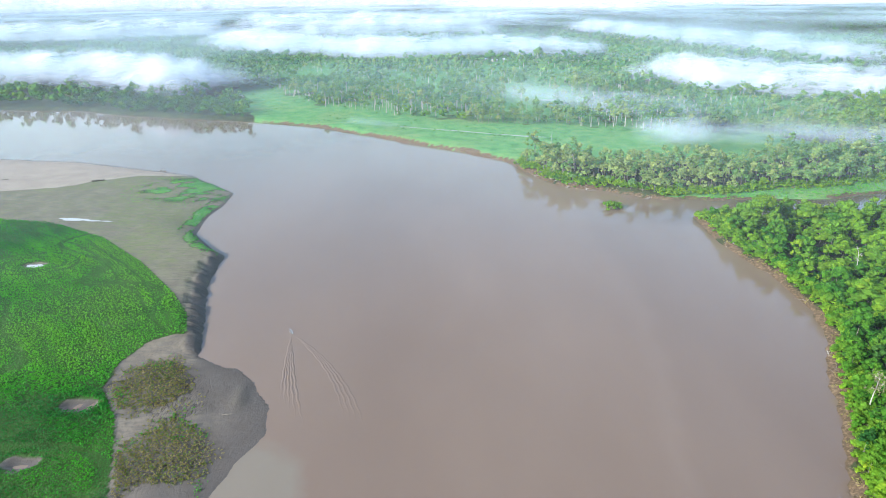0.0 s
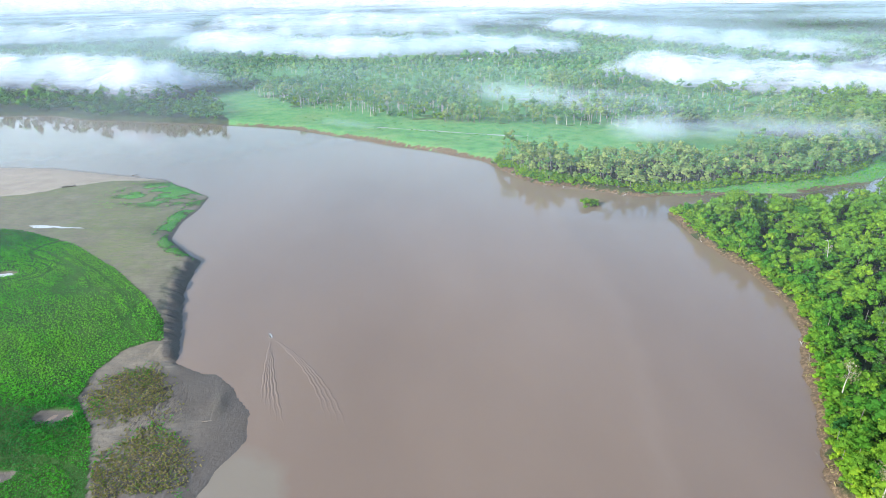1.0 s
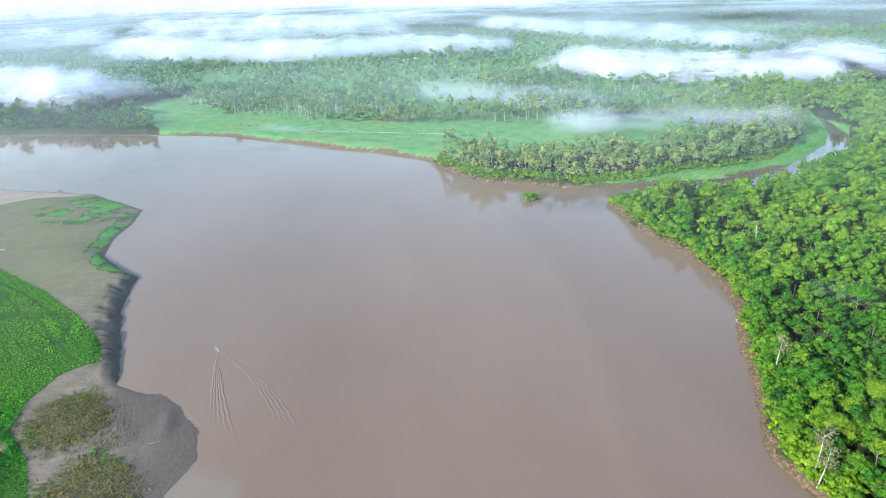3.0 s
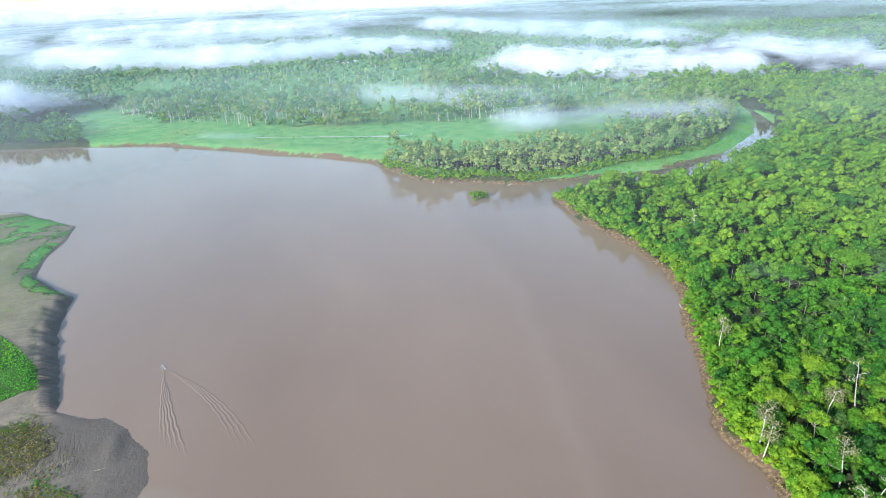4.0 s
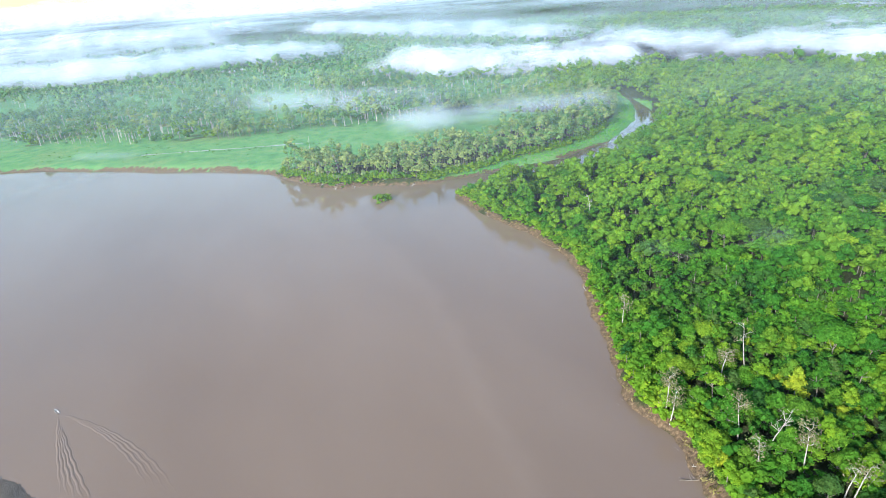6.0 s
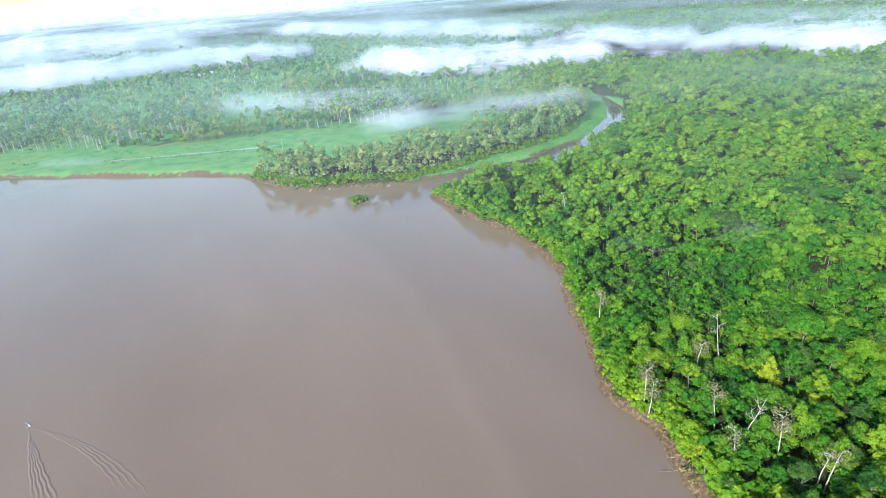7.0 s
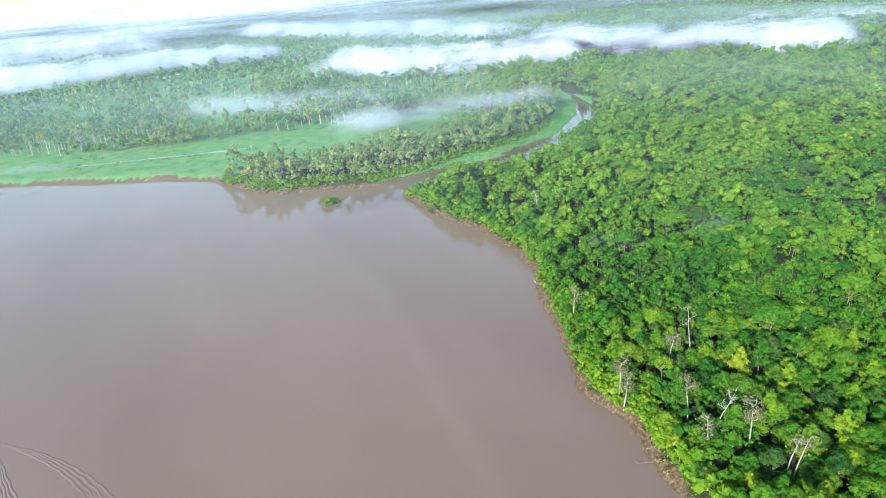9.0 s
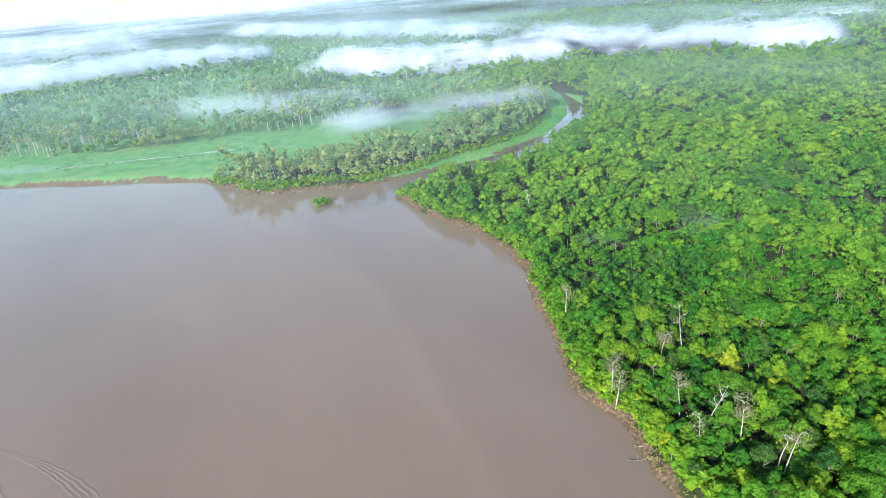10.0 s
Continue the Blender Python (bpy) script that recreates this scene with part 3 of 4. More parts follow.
# bare and dying trees: place, height, words, lean, branches, leaves
bare, faded = "bare bleached dead tree above the canopy", "dying pale tree with sparse brownish leaves"
DEAD = (((155, 116), 18, bare, (0.05, 0.03), 6, 40), ((128, 84), 18, bare, (0.16, 0.06), 9, 0), ((118, 113), 13, faded, (0.05, 0.0), 9, 260),
        ((116, 109), 12, faded, (-0.05, 0.0), 8, 220), ((120, 81), 13, faded, (0.08, 0.05), 7, 110), ((126, 93), 14, faded, (0.05, 0.05), 9, 300),
        ((131, 76), 14, faded, (0.05, 0.0), 10, 340), ((129, 64), 13, faded, (0.04, 0.05), 6, 60), ((131, 63), 13, faded, (0.08, 0.02), 6, 80),
        ((143, 115), 12, faded, (0.0, 0.05), 8, 240), ((137, 157), 14, faded, (0.05, 0.02), 8, 160), ((190, 248), 17, bare, (0.03, 0.0), 7, 0),
        ((97, 424), 17, bare, (0.02, 0.0), 9, 0), ((96, 520), 13, bare, (0.0, 0.0), 4, 0))


def clear_of_dead(px, py):
    """Spots that leave each dead tree in view: none close to it, none just before it towards the river."""
    ok = np.ones(len(px), bool)
    for (ax, ay), *_ in DEAD[:11]:
        r = math.hypot(ax, ay)
        for back in (0.5, 4.5):
            ok &= np.hypot(px - ax * (1 - back / r), py - ay * (1 - back / r)) > 3.4
    return ok


# the nearest trees of the east bank, each a thing of its own
x, y, z, main, d, dry, rng = places(4.7, 60, 265, 3, 2.2)
keep = clear_of_dead(x, y)
x, y, z, main, d, dry = (v[keep] for v in (x, y, z, main, d, dry))
order = np.argsort(np.hypot(x - 148, y - 88))
nearest, rest = order[:255], order[255:]
KINDS = ("round", "round", "tall", "broad", "round", "tall", "shrub", "shrub", "shrub", "round", "tall", "thin")
LABELS = {"round": "rounded bright green broadleaf rainforest tree on the bank", "broad": "wide spreading green canopy tree with pale limbs",
          "tall": "tall slender green rainforest tree in dense forest", "shrub": "low leafy green riverside shrub tree", "thin": "sparse thin-crowned pale-limbed rainforest tree",
          "giant": "huge spreading emergent tree with a layered green crown"}
MODELS = {}
for i, kind in enumerate(("round", "round", "round", "broad", "broad", "tall", "tall", "shrub", "shrub", "thin")):
    MODELS.setdefault(kind, []).append(tree_thing(tree_model(kind), LABELS[kind], "tree", "trees of the east bank"))
used = set()
for j in nearest:
    edge = main[j] < 9
    kind = "shrub" if (edge and rng.uniform() < 0.75) else KINDS[int(rng.integers(0, len(KINDS)))]
    pool = MODELS[kind]
    k = int(rng.integers(0, len(pool)))
    size = rng.uniform(0.72, 1.08)
    at = pose(x[j], y[j], z[j] - 0.1, 0, 0, rng.uniform(0, 360))
    if (kind, k) in used:
        ob = copy_thing(pool[k], at)
    else:
        ob = pool[k]
        ob.matrix_basis = at
        used.add((kind, k))
    ob.scale = (size, size, size * rng.uniform(0.66, 1.06))

# emergent trees that stand above the canopy
giants = [tree_thing(tree_model("giant"), LABELS["giant"], "tree", "emergent trees of the forest") for _ in range(5)]
gx_, gy_, gz_, gmain, gd, gdry, grng = places(24, 150, 560, 41)
tall_at = np.nonzero(~gdry & (gmain > 22) & (inside_by(gx_, gy_, EAST) > 10) & (grng.uniform(size=len(gx_)) < 0.42))[0][:75]
for k, j in enumerate(tall_at):
    at = pose(gx_[j], gy_[j], gz_[j] - 0.2, 0, 0, grng.uniform(0, 360))
    ob = copy_thing(giants[k % 5], at) if k >= 5 else giants[k]
    ob.matrix_basis = at
    size = grng.uniform(0.6, 1.05)
    ob.scale = (size, size, size * grng.uniform(0.85, 1.1))

# the woods behind, by distance
def crowns(count, n, size, lo, hi, wide, low=0.45, lobes=(7, 10), sides=5, flat=(0, 0.4)):
    """Plain crown models for the woods: height lo to hi, crown radius from wide, crown share of the height from low."""
    out = []
    for _ in range(count):
        h = RNG.uniform(lo, hi)
        r = RNG.uniform(wide[0], wide[1])
        ch = h * RNG.uniform(low, low + 0.12)
        out.append(crown_verts(n, size, r, ch, h - ch * 0.98, int(RNG.integers(lobes[0], lobes[1] + 1)), RNG.uniform(*flat), 0.2, sides=sides))
    return out


def wood(spots, models, mat, shift=0.0, top=0.97, scale=None, trunks=None, label="dense bright green rainforest canopy along the river and creek", name="forest_crowns"):
    wx_, wy_, wz_, rnd = spots
    patch = (0.74 + 0.62 * waves(wx_, wy_, 70, 2, 19)) * (1 - 0.3 * step(waves(wx_, wy_, 22, 2, 21), 0.42, 0.3))
    stand(name, (wx_, wy_, wz_), models, mat, patch if scale is None else patch * scale, np.clip(tones(wx_, wy_, rnd) + shift, 0, top), label, trunks, corners=3)


w = rest[d[rest] < 190]
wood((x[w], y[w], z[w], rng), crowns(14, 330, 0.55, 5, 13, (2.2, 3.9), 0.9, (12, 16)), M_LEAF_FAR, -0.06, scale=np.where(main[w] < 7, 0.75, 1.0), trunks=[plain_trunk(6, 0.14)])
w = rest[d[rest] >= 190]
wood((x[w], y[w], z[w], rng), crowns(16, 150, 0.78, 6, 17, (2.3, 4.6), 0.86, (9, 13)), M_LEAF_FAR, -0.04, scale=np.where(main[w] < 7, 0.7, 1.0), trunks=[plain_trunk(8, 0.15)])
# a canopy with wider crowns further in, and the creek's wooded south bank
bx, by, bz, bmain, bd, bdry, brng = places(6.0, 265, 520, 23, 3.0)
east = inside_by(bx, by, EAST) > 0
w = east & ~bdry & (waves(bx, by, 26, 2, 22) > 0.24)
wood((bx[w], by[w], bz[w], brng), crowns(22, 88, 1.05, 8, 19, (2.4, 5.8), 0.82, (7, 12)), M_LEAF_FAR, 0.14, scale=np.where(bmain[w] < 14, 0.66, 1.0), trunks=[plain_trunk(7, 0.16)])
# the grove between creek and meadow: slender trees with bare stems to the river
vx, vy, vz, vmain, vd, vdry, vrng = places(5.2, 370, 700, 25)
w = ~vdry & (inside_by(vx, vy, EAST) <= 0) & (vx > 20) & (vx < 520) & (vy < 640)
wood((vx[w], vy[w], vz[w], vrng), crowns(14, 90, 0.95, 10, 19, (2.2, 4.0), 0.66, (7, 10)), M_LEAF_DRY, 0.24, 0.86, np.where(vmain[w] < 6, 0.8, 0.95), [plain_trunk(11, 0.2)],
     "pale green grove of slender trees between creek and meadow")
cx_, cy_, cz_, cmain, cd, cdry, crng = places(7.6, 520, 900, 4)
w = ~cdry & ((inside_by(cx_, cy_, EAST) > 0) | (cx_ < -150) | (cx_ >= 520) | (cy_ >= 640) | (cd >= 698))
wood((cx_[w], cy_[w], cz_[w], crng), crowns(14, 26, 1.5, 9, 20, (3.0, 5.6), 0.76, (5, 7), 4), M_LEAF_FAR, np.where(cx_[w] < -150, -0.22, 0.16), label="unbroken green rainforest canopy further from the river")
# open woodland over wet grass: wide crowns on pale stems, with gaps between
dx, dy, dz, dmain, dd, ddry, drng = places(11.6, 400, 960, 24)
w = ddry
wood((dx[w], dy[w], dz[w], drng), crowns(14, 46, 1.6, 15, 22, (3.6, 6.2), 0.56, (6, 9), 4, (0.1, 0.5)), M_LEAF_DRY, 0.08, 0.84, trunks=[plain_trunk(13, 0.42), plain_trunk(12, 0.36)],
     label="scattered olive-green trees with pale trunks over wet grassland", name="savanna_trees")
ux, uy, uz, umain, ud, udry, urng = places(9.5, 400, 960, 27)
w = udry & (urng.uniform(size=len(ux)) < 0.22)
wood((ux[w], uy[w], uz[w], urng), crowns(8, 10, 1.5, 4, 8, (2.0, 3.8), 0.95, (4, 5)), M_LEAF_DRY, -0.12, 0.7, label="dark green bushes and young trees under the open woodland", name="savanna_bushes")
x3, y3, z3, main3, d3, dry3, rng3 = places(12.5, 900, 1900, 5)
far_models = crowns(10, 0, 1.0, 12, 21, (3.8, 6.4), 0.5, (2, 2), 4)
w = ~dry3
wood((x3[w], y3[w], z3[w], rng3), far_models, M_LEAF_FAR, 0.0, label="distant green rainforest canopy under thin haze")
wood((x3[~w], y3[~w], z3[~w], rng3), far_models, M_LEAF_DRY, 0.0, 0.8, label="distant olive-green woodland under thin haze", name="savanna_trees",
     trunks=[np.array([(-0.3, 0, 0), (0.3, 0, 0), (0.25, 0, 12), (-0.25, 0, 12)], float)])
x4, y4, z4, main4, d4, dry4, rng4 = places(36, 1900, 5000, 6)
wood((x4, y4, z4, rng4), crowns(8, 0, 1, 8, 16, (12, 20), 0.5, (3, 3), 4), M_LEAF_FAR, -0.2, 0.6, label="far blue-green forest that reaches the horizon")

def clumps(n_models, blades, height, spread, size, corners=4):
    """Tufts of upright leaning blades."""
    out = []
    for _ in range(n_models):
        a = RNG.uniform(0, 6.283, blades)
        r = RNG.uniform(0.05, spread, blades)
        c = np.stack([r * np.cos(a), r * np.sin(a), RNG.uniform(0.45, 1.0, blades) * height], 1)
        nrm = np.stack([np.cos(a) * 0.8, np.sin(a) * 0.8, np.full(blades, 0.8)], 1) + RNG.normal(size=(blades, 3)) * 0.22
        out.append(sprays(c, nrm, size * RNG.uniform(0.7, 1.3, blades), 0.3, 0.5, corners))
    return out


# low growth that hangs over the banks
sx, sy, sz, smain, sd, sdry, srng = places(1.75, 60, 560, 8, -1.7)
w = (smain < 9) & (smain > np.where(sy < 340, 0.3 + 2.6 * waves(sx, sy, 14, 3, 98), 0.3)) & ~((sx > 116) & (sx < 146) & (sy > 380) & (sy < 410) & (smain < 6)) & (srng.uniform(size=len(sx)) < 0.8) & (waves(sx, sy, 16, 2, 88) > 0.14 + 0.2 * step(smain, 5, 1.0))
shrub_models = crowns(8, 34, 0.6, 1.8, 4.4, (1.0, 2.0), 0.9, (3, 4))
stand("bank_shrubs", (sx[w], sy[w], sz[w]), shrub_models, M_LEAF_FAR, 0.85 + 0.06 * smain[w], np.clip(tones(sx[w], sy[w], srng) + 0.22, 0, 0.97),
      "tangle of light green shrubs and creepers over the river bank", corners=3)
w = (smain >= 6) & (sd < 400) & (inside_by(sx, sy, EAST) > 0) & (srng.uniform(size=len(sx)) < np.where(smain < 22, 0.16, np.where(sd < 230, 0.15, 0.05)))
under_models = crowns(8, 40, 0.8, 3.5, 7.5, (1.6, 2.8), 0.95, (4, 5))
# tone cut to 0.55: the shade of the canopy gaps put into the leaves
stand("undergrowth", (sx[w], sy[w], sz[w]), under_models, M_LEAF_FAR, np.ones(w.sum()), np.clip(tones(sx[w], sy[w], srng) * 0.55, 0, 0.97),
      "dense green undergrowth filling gaps between rainforest trees, its colour darkened for shade", corners=3)
brown = (smain > 0.2) & (smain < 2.4 + 3.2 * step(waves(sx, sy, 20, 2, 96), 0.45, 0.62)) & (srng.uniform(size=len(sx)) < 0.42)
stand("dead_brush", (sx[brown], sy[brown], sz[brown]), clumps(6, 12, 1.4, 1.1, 0.7, 3), M_WEED, np.ones(brown.sum()), srng.uniform(0.3, 1.0, brown.sum()),
      "brown dead brush and hanging roots on the eroded bank", corners=3)
# ---- the bar: grass, weeds, pools and driftwood ----
def scatter(spacing, x0, x1, y0, y1, seed):
    rng = np.random.default_rng(seed)
    x, y = (a.ravel() for a in np.meshgrid(np.arange(x0, x1, spacing), np.arange(y0, y1, spacing)))
    return x + rng.uniform(-0.5, 0.5, len(x)) * spacing, y + rng.uniform(-0.5, 0.5, len(y)) * spacing, rng


x, y, rng = scatter(0.8, -330, -90, 105, 352, 11)
keep = (inside_by(x, y, GRASSLAND) > 0.3) & (x > -0.85 * y - 45)
x, y = x[keep], y[keep]
z, _, _, g, _, _, _ = land(x, y)
w = (g > 0.3) & (rng.uniform(size=len(x)) > 0.3 * step(waves(x, y, 26, 3, 51), 0.58, 0.68))
x, y, z = x[w], y[w], z[w]
strip = np.sin((x * 0.62 + y * 0.78 + waves(x, y, 40, 2, 53) * 14) * 0.55)
tone = np.clip(0.12 + 0.42 * step(y, 165, 240) + (waves(x, y, 48, 3, 52) - 0.45) * 1.5 + strip * 0.07 + rng.normal(0, 0.045, len(x)), 0, 1)
furrow = np.maximum(step(np.abs(g[w] - 9 + waves(x, y, 30, 2, 91) * 3), 1.3, 0.4), step(np.abs(g[w] - 17 + waves(x, y, 30, 2, 92) * 5), 1.3, 0.4)) * step(y, 205, 235) * step(y, 330, 300)
swirl = step(np.abs(waves(x + y * 0.4, y, 55, 2, 93) - 0.5), 0.022, 0.008)
grow = np.clip(0.65 + (waves(x, y, 30, 3, 54) - 0.5) * 1.2 + strip * 0.12, 0.62, 1.4) * (1 - 0.45 * np.maximum(furrow, swirl))
tone = np.clip(tone - 0.3 * np.maximum(furrow, swirl) + 0.35 * step(waves(x, y, 38, 3, 94), 0.60, 0.74) - 0.3 * step(y, 285, 330) * step(x, -190, -230), 0, 0.88)
tuft = clumps(14, 8, 1.1, 0.55, 0.6, 3)
stand("tall_grass", (x, y, z), tuft, M_GRASS, grow, tone, "lush bright green tall grass on the river bar", corners=3)

x, y, rng = scatter(0.72, -130, -60, 100, 215, 12)
z, _, bar, g, _, _, _ = land(x, y)
dryness = waves(x, y, 18, 3, 57)
torn = (waves(x, y, 16, 4, 59) - 0.5) * 1.1
zone = np.maximum(step(np.hypot((x + 89) / 19, (y - 136) / 27) + torn, 1.2, 0.75), step(np.hypot((x + 107) / 13, (y - 178) / 19) + torn, 1.2, 0.65))
w = (bar > 5) & (g < -0.6) & (rng.uniform(size=len(x)) < 1.1 * zone * step(dryness, 0.28, 0.44))
stand("dry_weeds", (x[w], y[w], z[w]), clumps(8, 6, 0.6, 0.5, 0.55), M_WEED, np.full(w.sum(), 0.9), rng.uniform(0, 1, w.sum()),
      "withered yellow-brown weeds on the drying mud")
lush = (bar > 3) & (g < -0.6) & (rng.uniform(size=len(x)) < 0.75 * step(waves(x, y, 13, 3, 58), 0.56, 0.66) * np.maximum(zone, step(np.hypot((x + 80) / 9, (y - 137) / 16), 1.2, 0.8)))
stand("young_weeds", (x[lush], y[lush], z[lush]), clumps(6, 6, 0.6, 0.45, 0.5), M_GRASS, np.full(lush.sum(), 0.8), rng.uniform(0.2, 0.6, lush.sum()),
      "patches of fresh green weeds sprouting from mud")
x, y, rng = scatter(1.2, -225, -100, 285, 460, 13)
z, _, bar, g, _, _, masks = land(x, y)
w = (rng.uniform(size=len(x)) < masks["grass"] * 1.5) & (g < -1) & (bar > 0.6) & (rng.uniform(size=len(x)) < 0.85)
stand("young_weeds", (x[w], y[w], z[w]), clumps(6, 7, 0.6, 0.55, 0.6), M_GRASS, np.full(w.sum(), 0.7), np.clip(rng.uniform(0.2, 0.7, w.sum()) + 0.3 * (x[w] < -195), 0, 1),
      "fresh green weeds along the edge of the mud bar")


def pool(px, py, a, b, turn, drop, label):
    """A puddle with an uneven edge."""
    n = 36
    ang = np.linspace(0, 2 * math.pi, n, endpoint=False)
    r = 1 + 0.14 * np.sin(ang * 3 + px) + 0.09 * np.sin(ang * 5 + py)
    u, v = a * r * np.cos(ang), b * r * np.sin(ang)
    X, Y = px + u * math.cos(turn) - v * math.sin(turn), py + u * math.sin(turn) + v * math.cos(turn)
    zc = float(land(np.array([float(px)]), np.array([float(py)]))[0][0]) + drop
    bm = bmesh.new()
    bm.faces.new([bm.verts.new((p, q, zc)) for p, q in zip(X, Y)])
    me = bpy.data.meshes.new("pool")
    bm.to_mesh(me)
    bm.free()
    me.materials.append(M_POOL)
    return tagged(new("pool", me), label, "pool", kind="structure")


pool(-208, 278, 4.2, 2.0, 0.0, 0.25, "small sky-blue pool inside the tall grass")
for dx, dy, a, b in ((0, 0, 9.0, 2.3), (13, -2.5, 6.0, 1.1), (22, -4, 4.0, 0.7)):
    pool(-226 + dx, 345 + dy, a, b, -0.16, 0.45, "shallow shining puddle on grey mud")


def log_thing(at, turn, length, radius, mat, label, name="driftwood_log", category="log", lean=0.04, stubs=3):
    """A fallen stem with its root end and broken stubs."""
    ob = tagged(new(name), label, category, "driftwood on the banks")
    pts, rad = limb((-length / 2, 0, radius * 0.7), (1, 0, lean), length, radius, radius * 0.35, 0.06, 7)
    part("stem", mesh_of("stem", *tube(pts, rad, 7), mat), ob)
    for i in range(stubs):
        p = pts[1 + (i * 2) % 5]
        lp, lr = limb(p, (RNG.uniform(-0.3, 0.8), RNG.choice([-1, 1]) * 0.8, RNG.uniform(0.15, 0.9)), length * RNG.uniform(0.2, 0.35), radius * 0.5, radius * 0.12, 0.18, 4)
        part("branch", mesh_of("branch", *tube(lp, lr, 5), mat), ob)
    ob.matrix_basis = pose(*at, 0, 0, turn)
    return ob


def ground_z(x, y):
    return float(land(np.array([float(x)]), np.array([float(y)]))[0][0])


def on_land(x, y):
    return (x, y, max(ground_z(x, y), 0.0))


log_thing(on_land(-257, 433), 20, 9, 0.8, M_DRIFT, "dark waterlogged driftwood trunk stranded on pale sand")
log_thing(on_land(-330, 440), 50, 6, 0.4, M_DRIFT, "dark broken driftwood branch on pale sand")
log_thing(on_land(-225, 470), 15, 5, 0.35, M_DRIFT, "dark broken driftwood branch on pale sand")
log_thing(on_land(-72, 163), 10, 5, 0.18, M_DRIFT, "thin dark stick lying on smooth wet mud", stubs=1)

# fallen stems along the caving banks
rng = np.random.default_rng(31)
bank = [(113, 120), (110, 97), (118, 134), (131, 156), (142, 184), (152, 204), (163, 236), (163, 262), (156, 300), (157, 320), (107, 84),
        (116, 108), (147, 193), (75, 438), (84, 424), (95, 411), (104, 407), (122, 400), (134, 391), (60, 470)]
for bx, by in bank:
    for _ in range(2):
        px, py = bx + rng.uniform(-1.5, 3), by + rng.uniform(-6, 6)
        pale = rng.uniform() < 0.3
        log_thing((px, py, max(ground_z(px, py), 0.0)), rng.uniform(100, 260), rng.uniform(3, 8), rng.uniform(0.08, 0.2), M_DEADWOOD if pale else M_DRIFT,
                  "bleached fallen tree stem at the water's edge" if pale else "dark fallen tree stem on the eroded bank", "fallen_stem", "log", rng.uniform(-0.05, 0.05), 4)


for px, py, turn, length in ((80, 428, 250, 12), (84, 422, 235, 13), (90, 413, 245, 10), (102, 406, 250, 9), (74, 440, 225, 11), (140, 385, 240, 8)):
    log_thing((px, py, max(ground_z(px, py), 0.0)), turn, length, 0.22, M_DEADWOOD, "long bleached fallen tree leaning from the bank", "fallen_stem", "log", 0.12, 5)


def dead_tree(at, height, label, lean=(0.0, 0.0), branches=9, leafy=0):
    """A bare, bleached standing tree."""
    ob = tagged(new("dead_tree"), label, "tree", "dead trees of the bank")
    pts, rad = limb((0, 0, -0.6), (lean[0], lean[1], 1), height, 0.24, 0.07, 0.05, 8)
    part("trunk", mesh_of("trunk", *tube(pts, rad, 7), M_DEADWOOD), ob)
    tips = []
    for i in range(branches):
        a = i * 2.4
        p = pts[5 + i % 3]
        lp, lr = limb(p, (math.cos(a), math.sin(a), 0.75), height * RNG.uniform(0.12, 0.2), 0.08, 0.02, 0.22, 5)
        twigs = [tube(lp, lr, 4)]
        for _ in range(3):
            q = lp[RNG.integers(2, 4)]
            tp, tr = limb(q, RNG.normal(size=3) + np.array([0, 0, 0.8]), height * 0.08, 0.05, 0.015, 0.2, 3)
            twigs.append(tube(tp, tr, 3))
        part("branch", mesh_of("branch", *joined(twigs), M_DEADWOOD), ob)
        tips.append(lp[-1])
    if leafy:
        tips = np.array(tips)
        c = tips[RNG.integers(0, len(tips), leafy)] + RNG.normal(size=(leafy, 3)) * 0.9
        me = mesh_of("crown", sprays(c, RNG.normal(size=(leafy, 3)) + np.array([0, 0, 0.8]), RNG.uniform(0.4, 0.8, leafy)), quads(leafy), M_FADED, False, tone=np.repeat(RNG.uniform(0, 1, leafy), 4))
        part("crown", me, ob, "sparse withered straw-coloured foliage")
    ob.matrix_basis = pose(at[0], at[1], ground_z(*at), 0, 0, RNG.uniform(0, 360))
    return ob


for spot, tall, words, lean, count, leaves in DEAD:
    dead_tree(spot, tall, words, lean, count, leaves)


def flooded_bush():
    ob = tagged(new("bush"), "green leafy bush standing in the shallow river", "bush")
    second = crown_verts(160, 0.7, 2.4, 3.0, 0.0, 8, 0.2)
    second[:, :2] += (4.2, 1.2)
    part("crown", leafy("crown", np.concatenate([crown_verts(240, 0.7, 3.4, 4.0, 0.0, 14, 0.2), second]), M_LEAF), ob)
    for i in range(5):
        lp, lr = limb((i * 1.1 - 1, 0.2 * i, -2.5), (RNG.uniform(-0.4, 0.4), RNG.uniform(-0.4, 0.4), 1), 5.0, 0.12, 0.04, 0.1, 4)
        part("stem", mesh_of("stem", *tube(lp, lr, 5), M_BARK), ob)
    ob.matrix_basis = pose(108, 366, 0) @ Matrix.Scale(1.35, 4)
    return ob


flooded_bush()

# ---- the boat and its wake ----
M_HULL = paint_material("weathered_white_hull", (0.55, 0.54, 0.50), (0.75, 0.74, 0.70))
M_DARKPAINT = paint_material("dark_boat_paint", (0.03, 0.035, 0.04), (0.07, 0.07, 0.075), 0.45)
M_PLANK = paint_material("grey_boat_planks", (0.16, 0.13, 0.10), (0.27, 0.23, 0.18), 0.8)
BOAT = (-64.0, 217.0)
HEADING = math.degrees(math.atan2(23.0, -11.0))


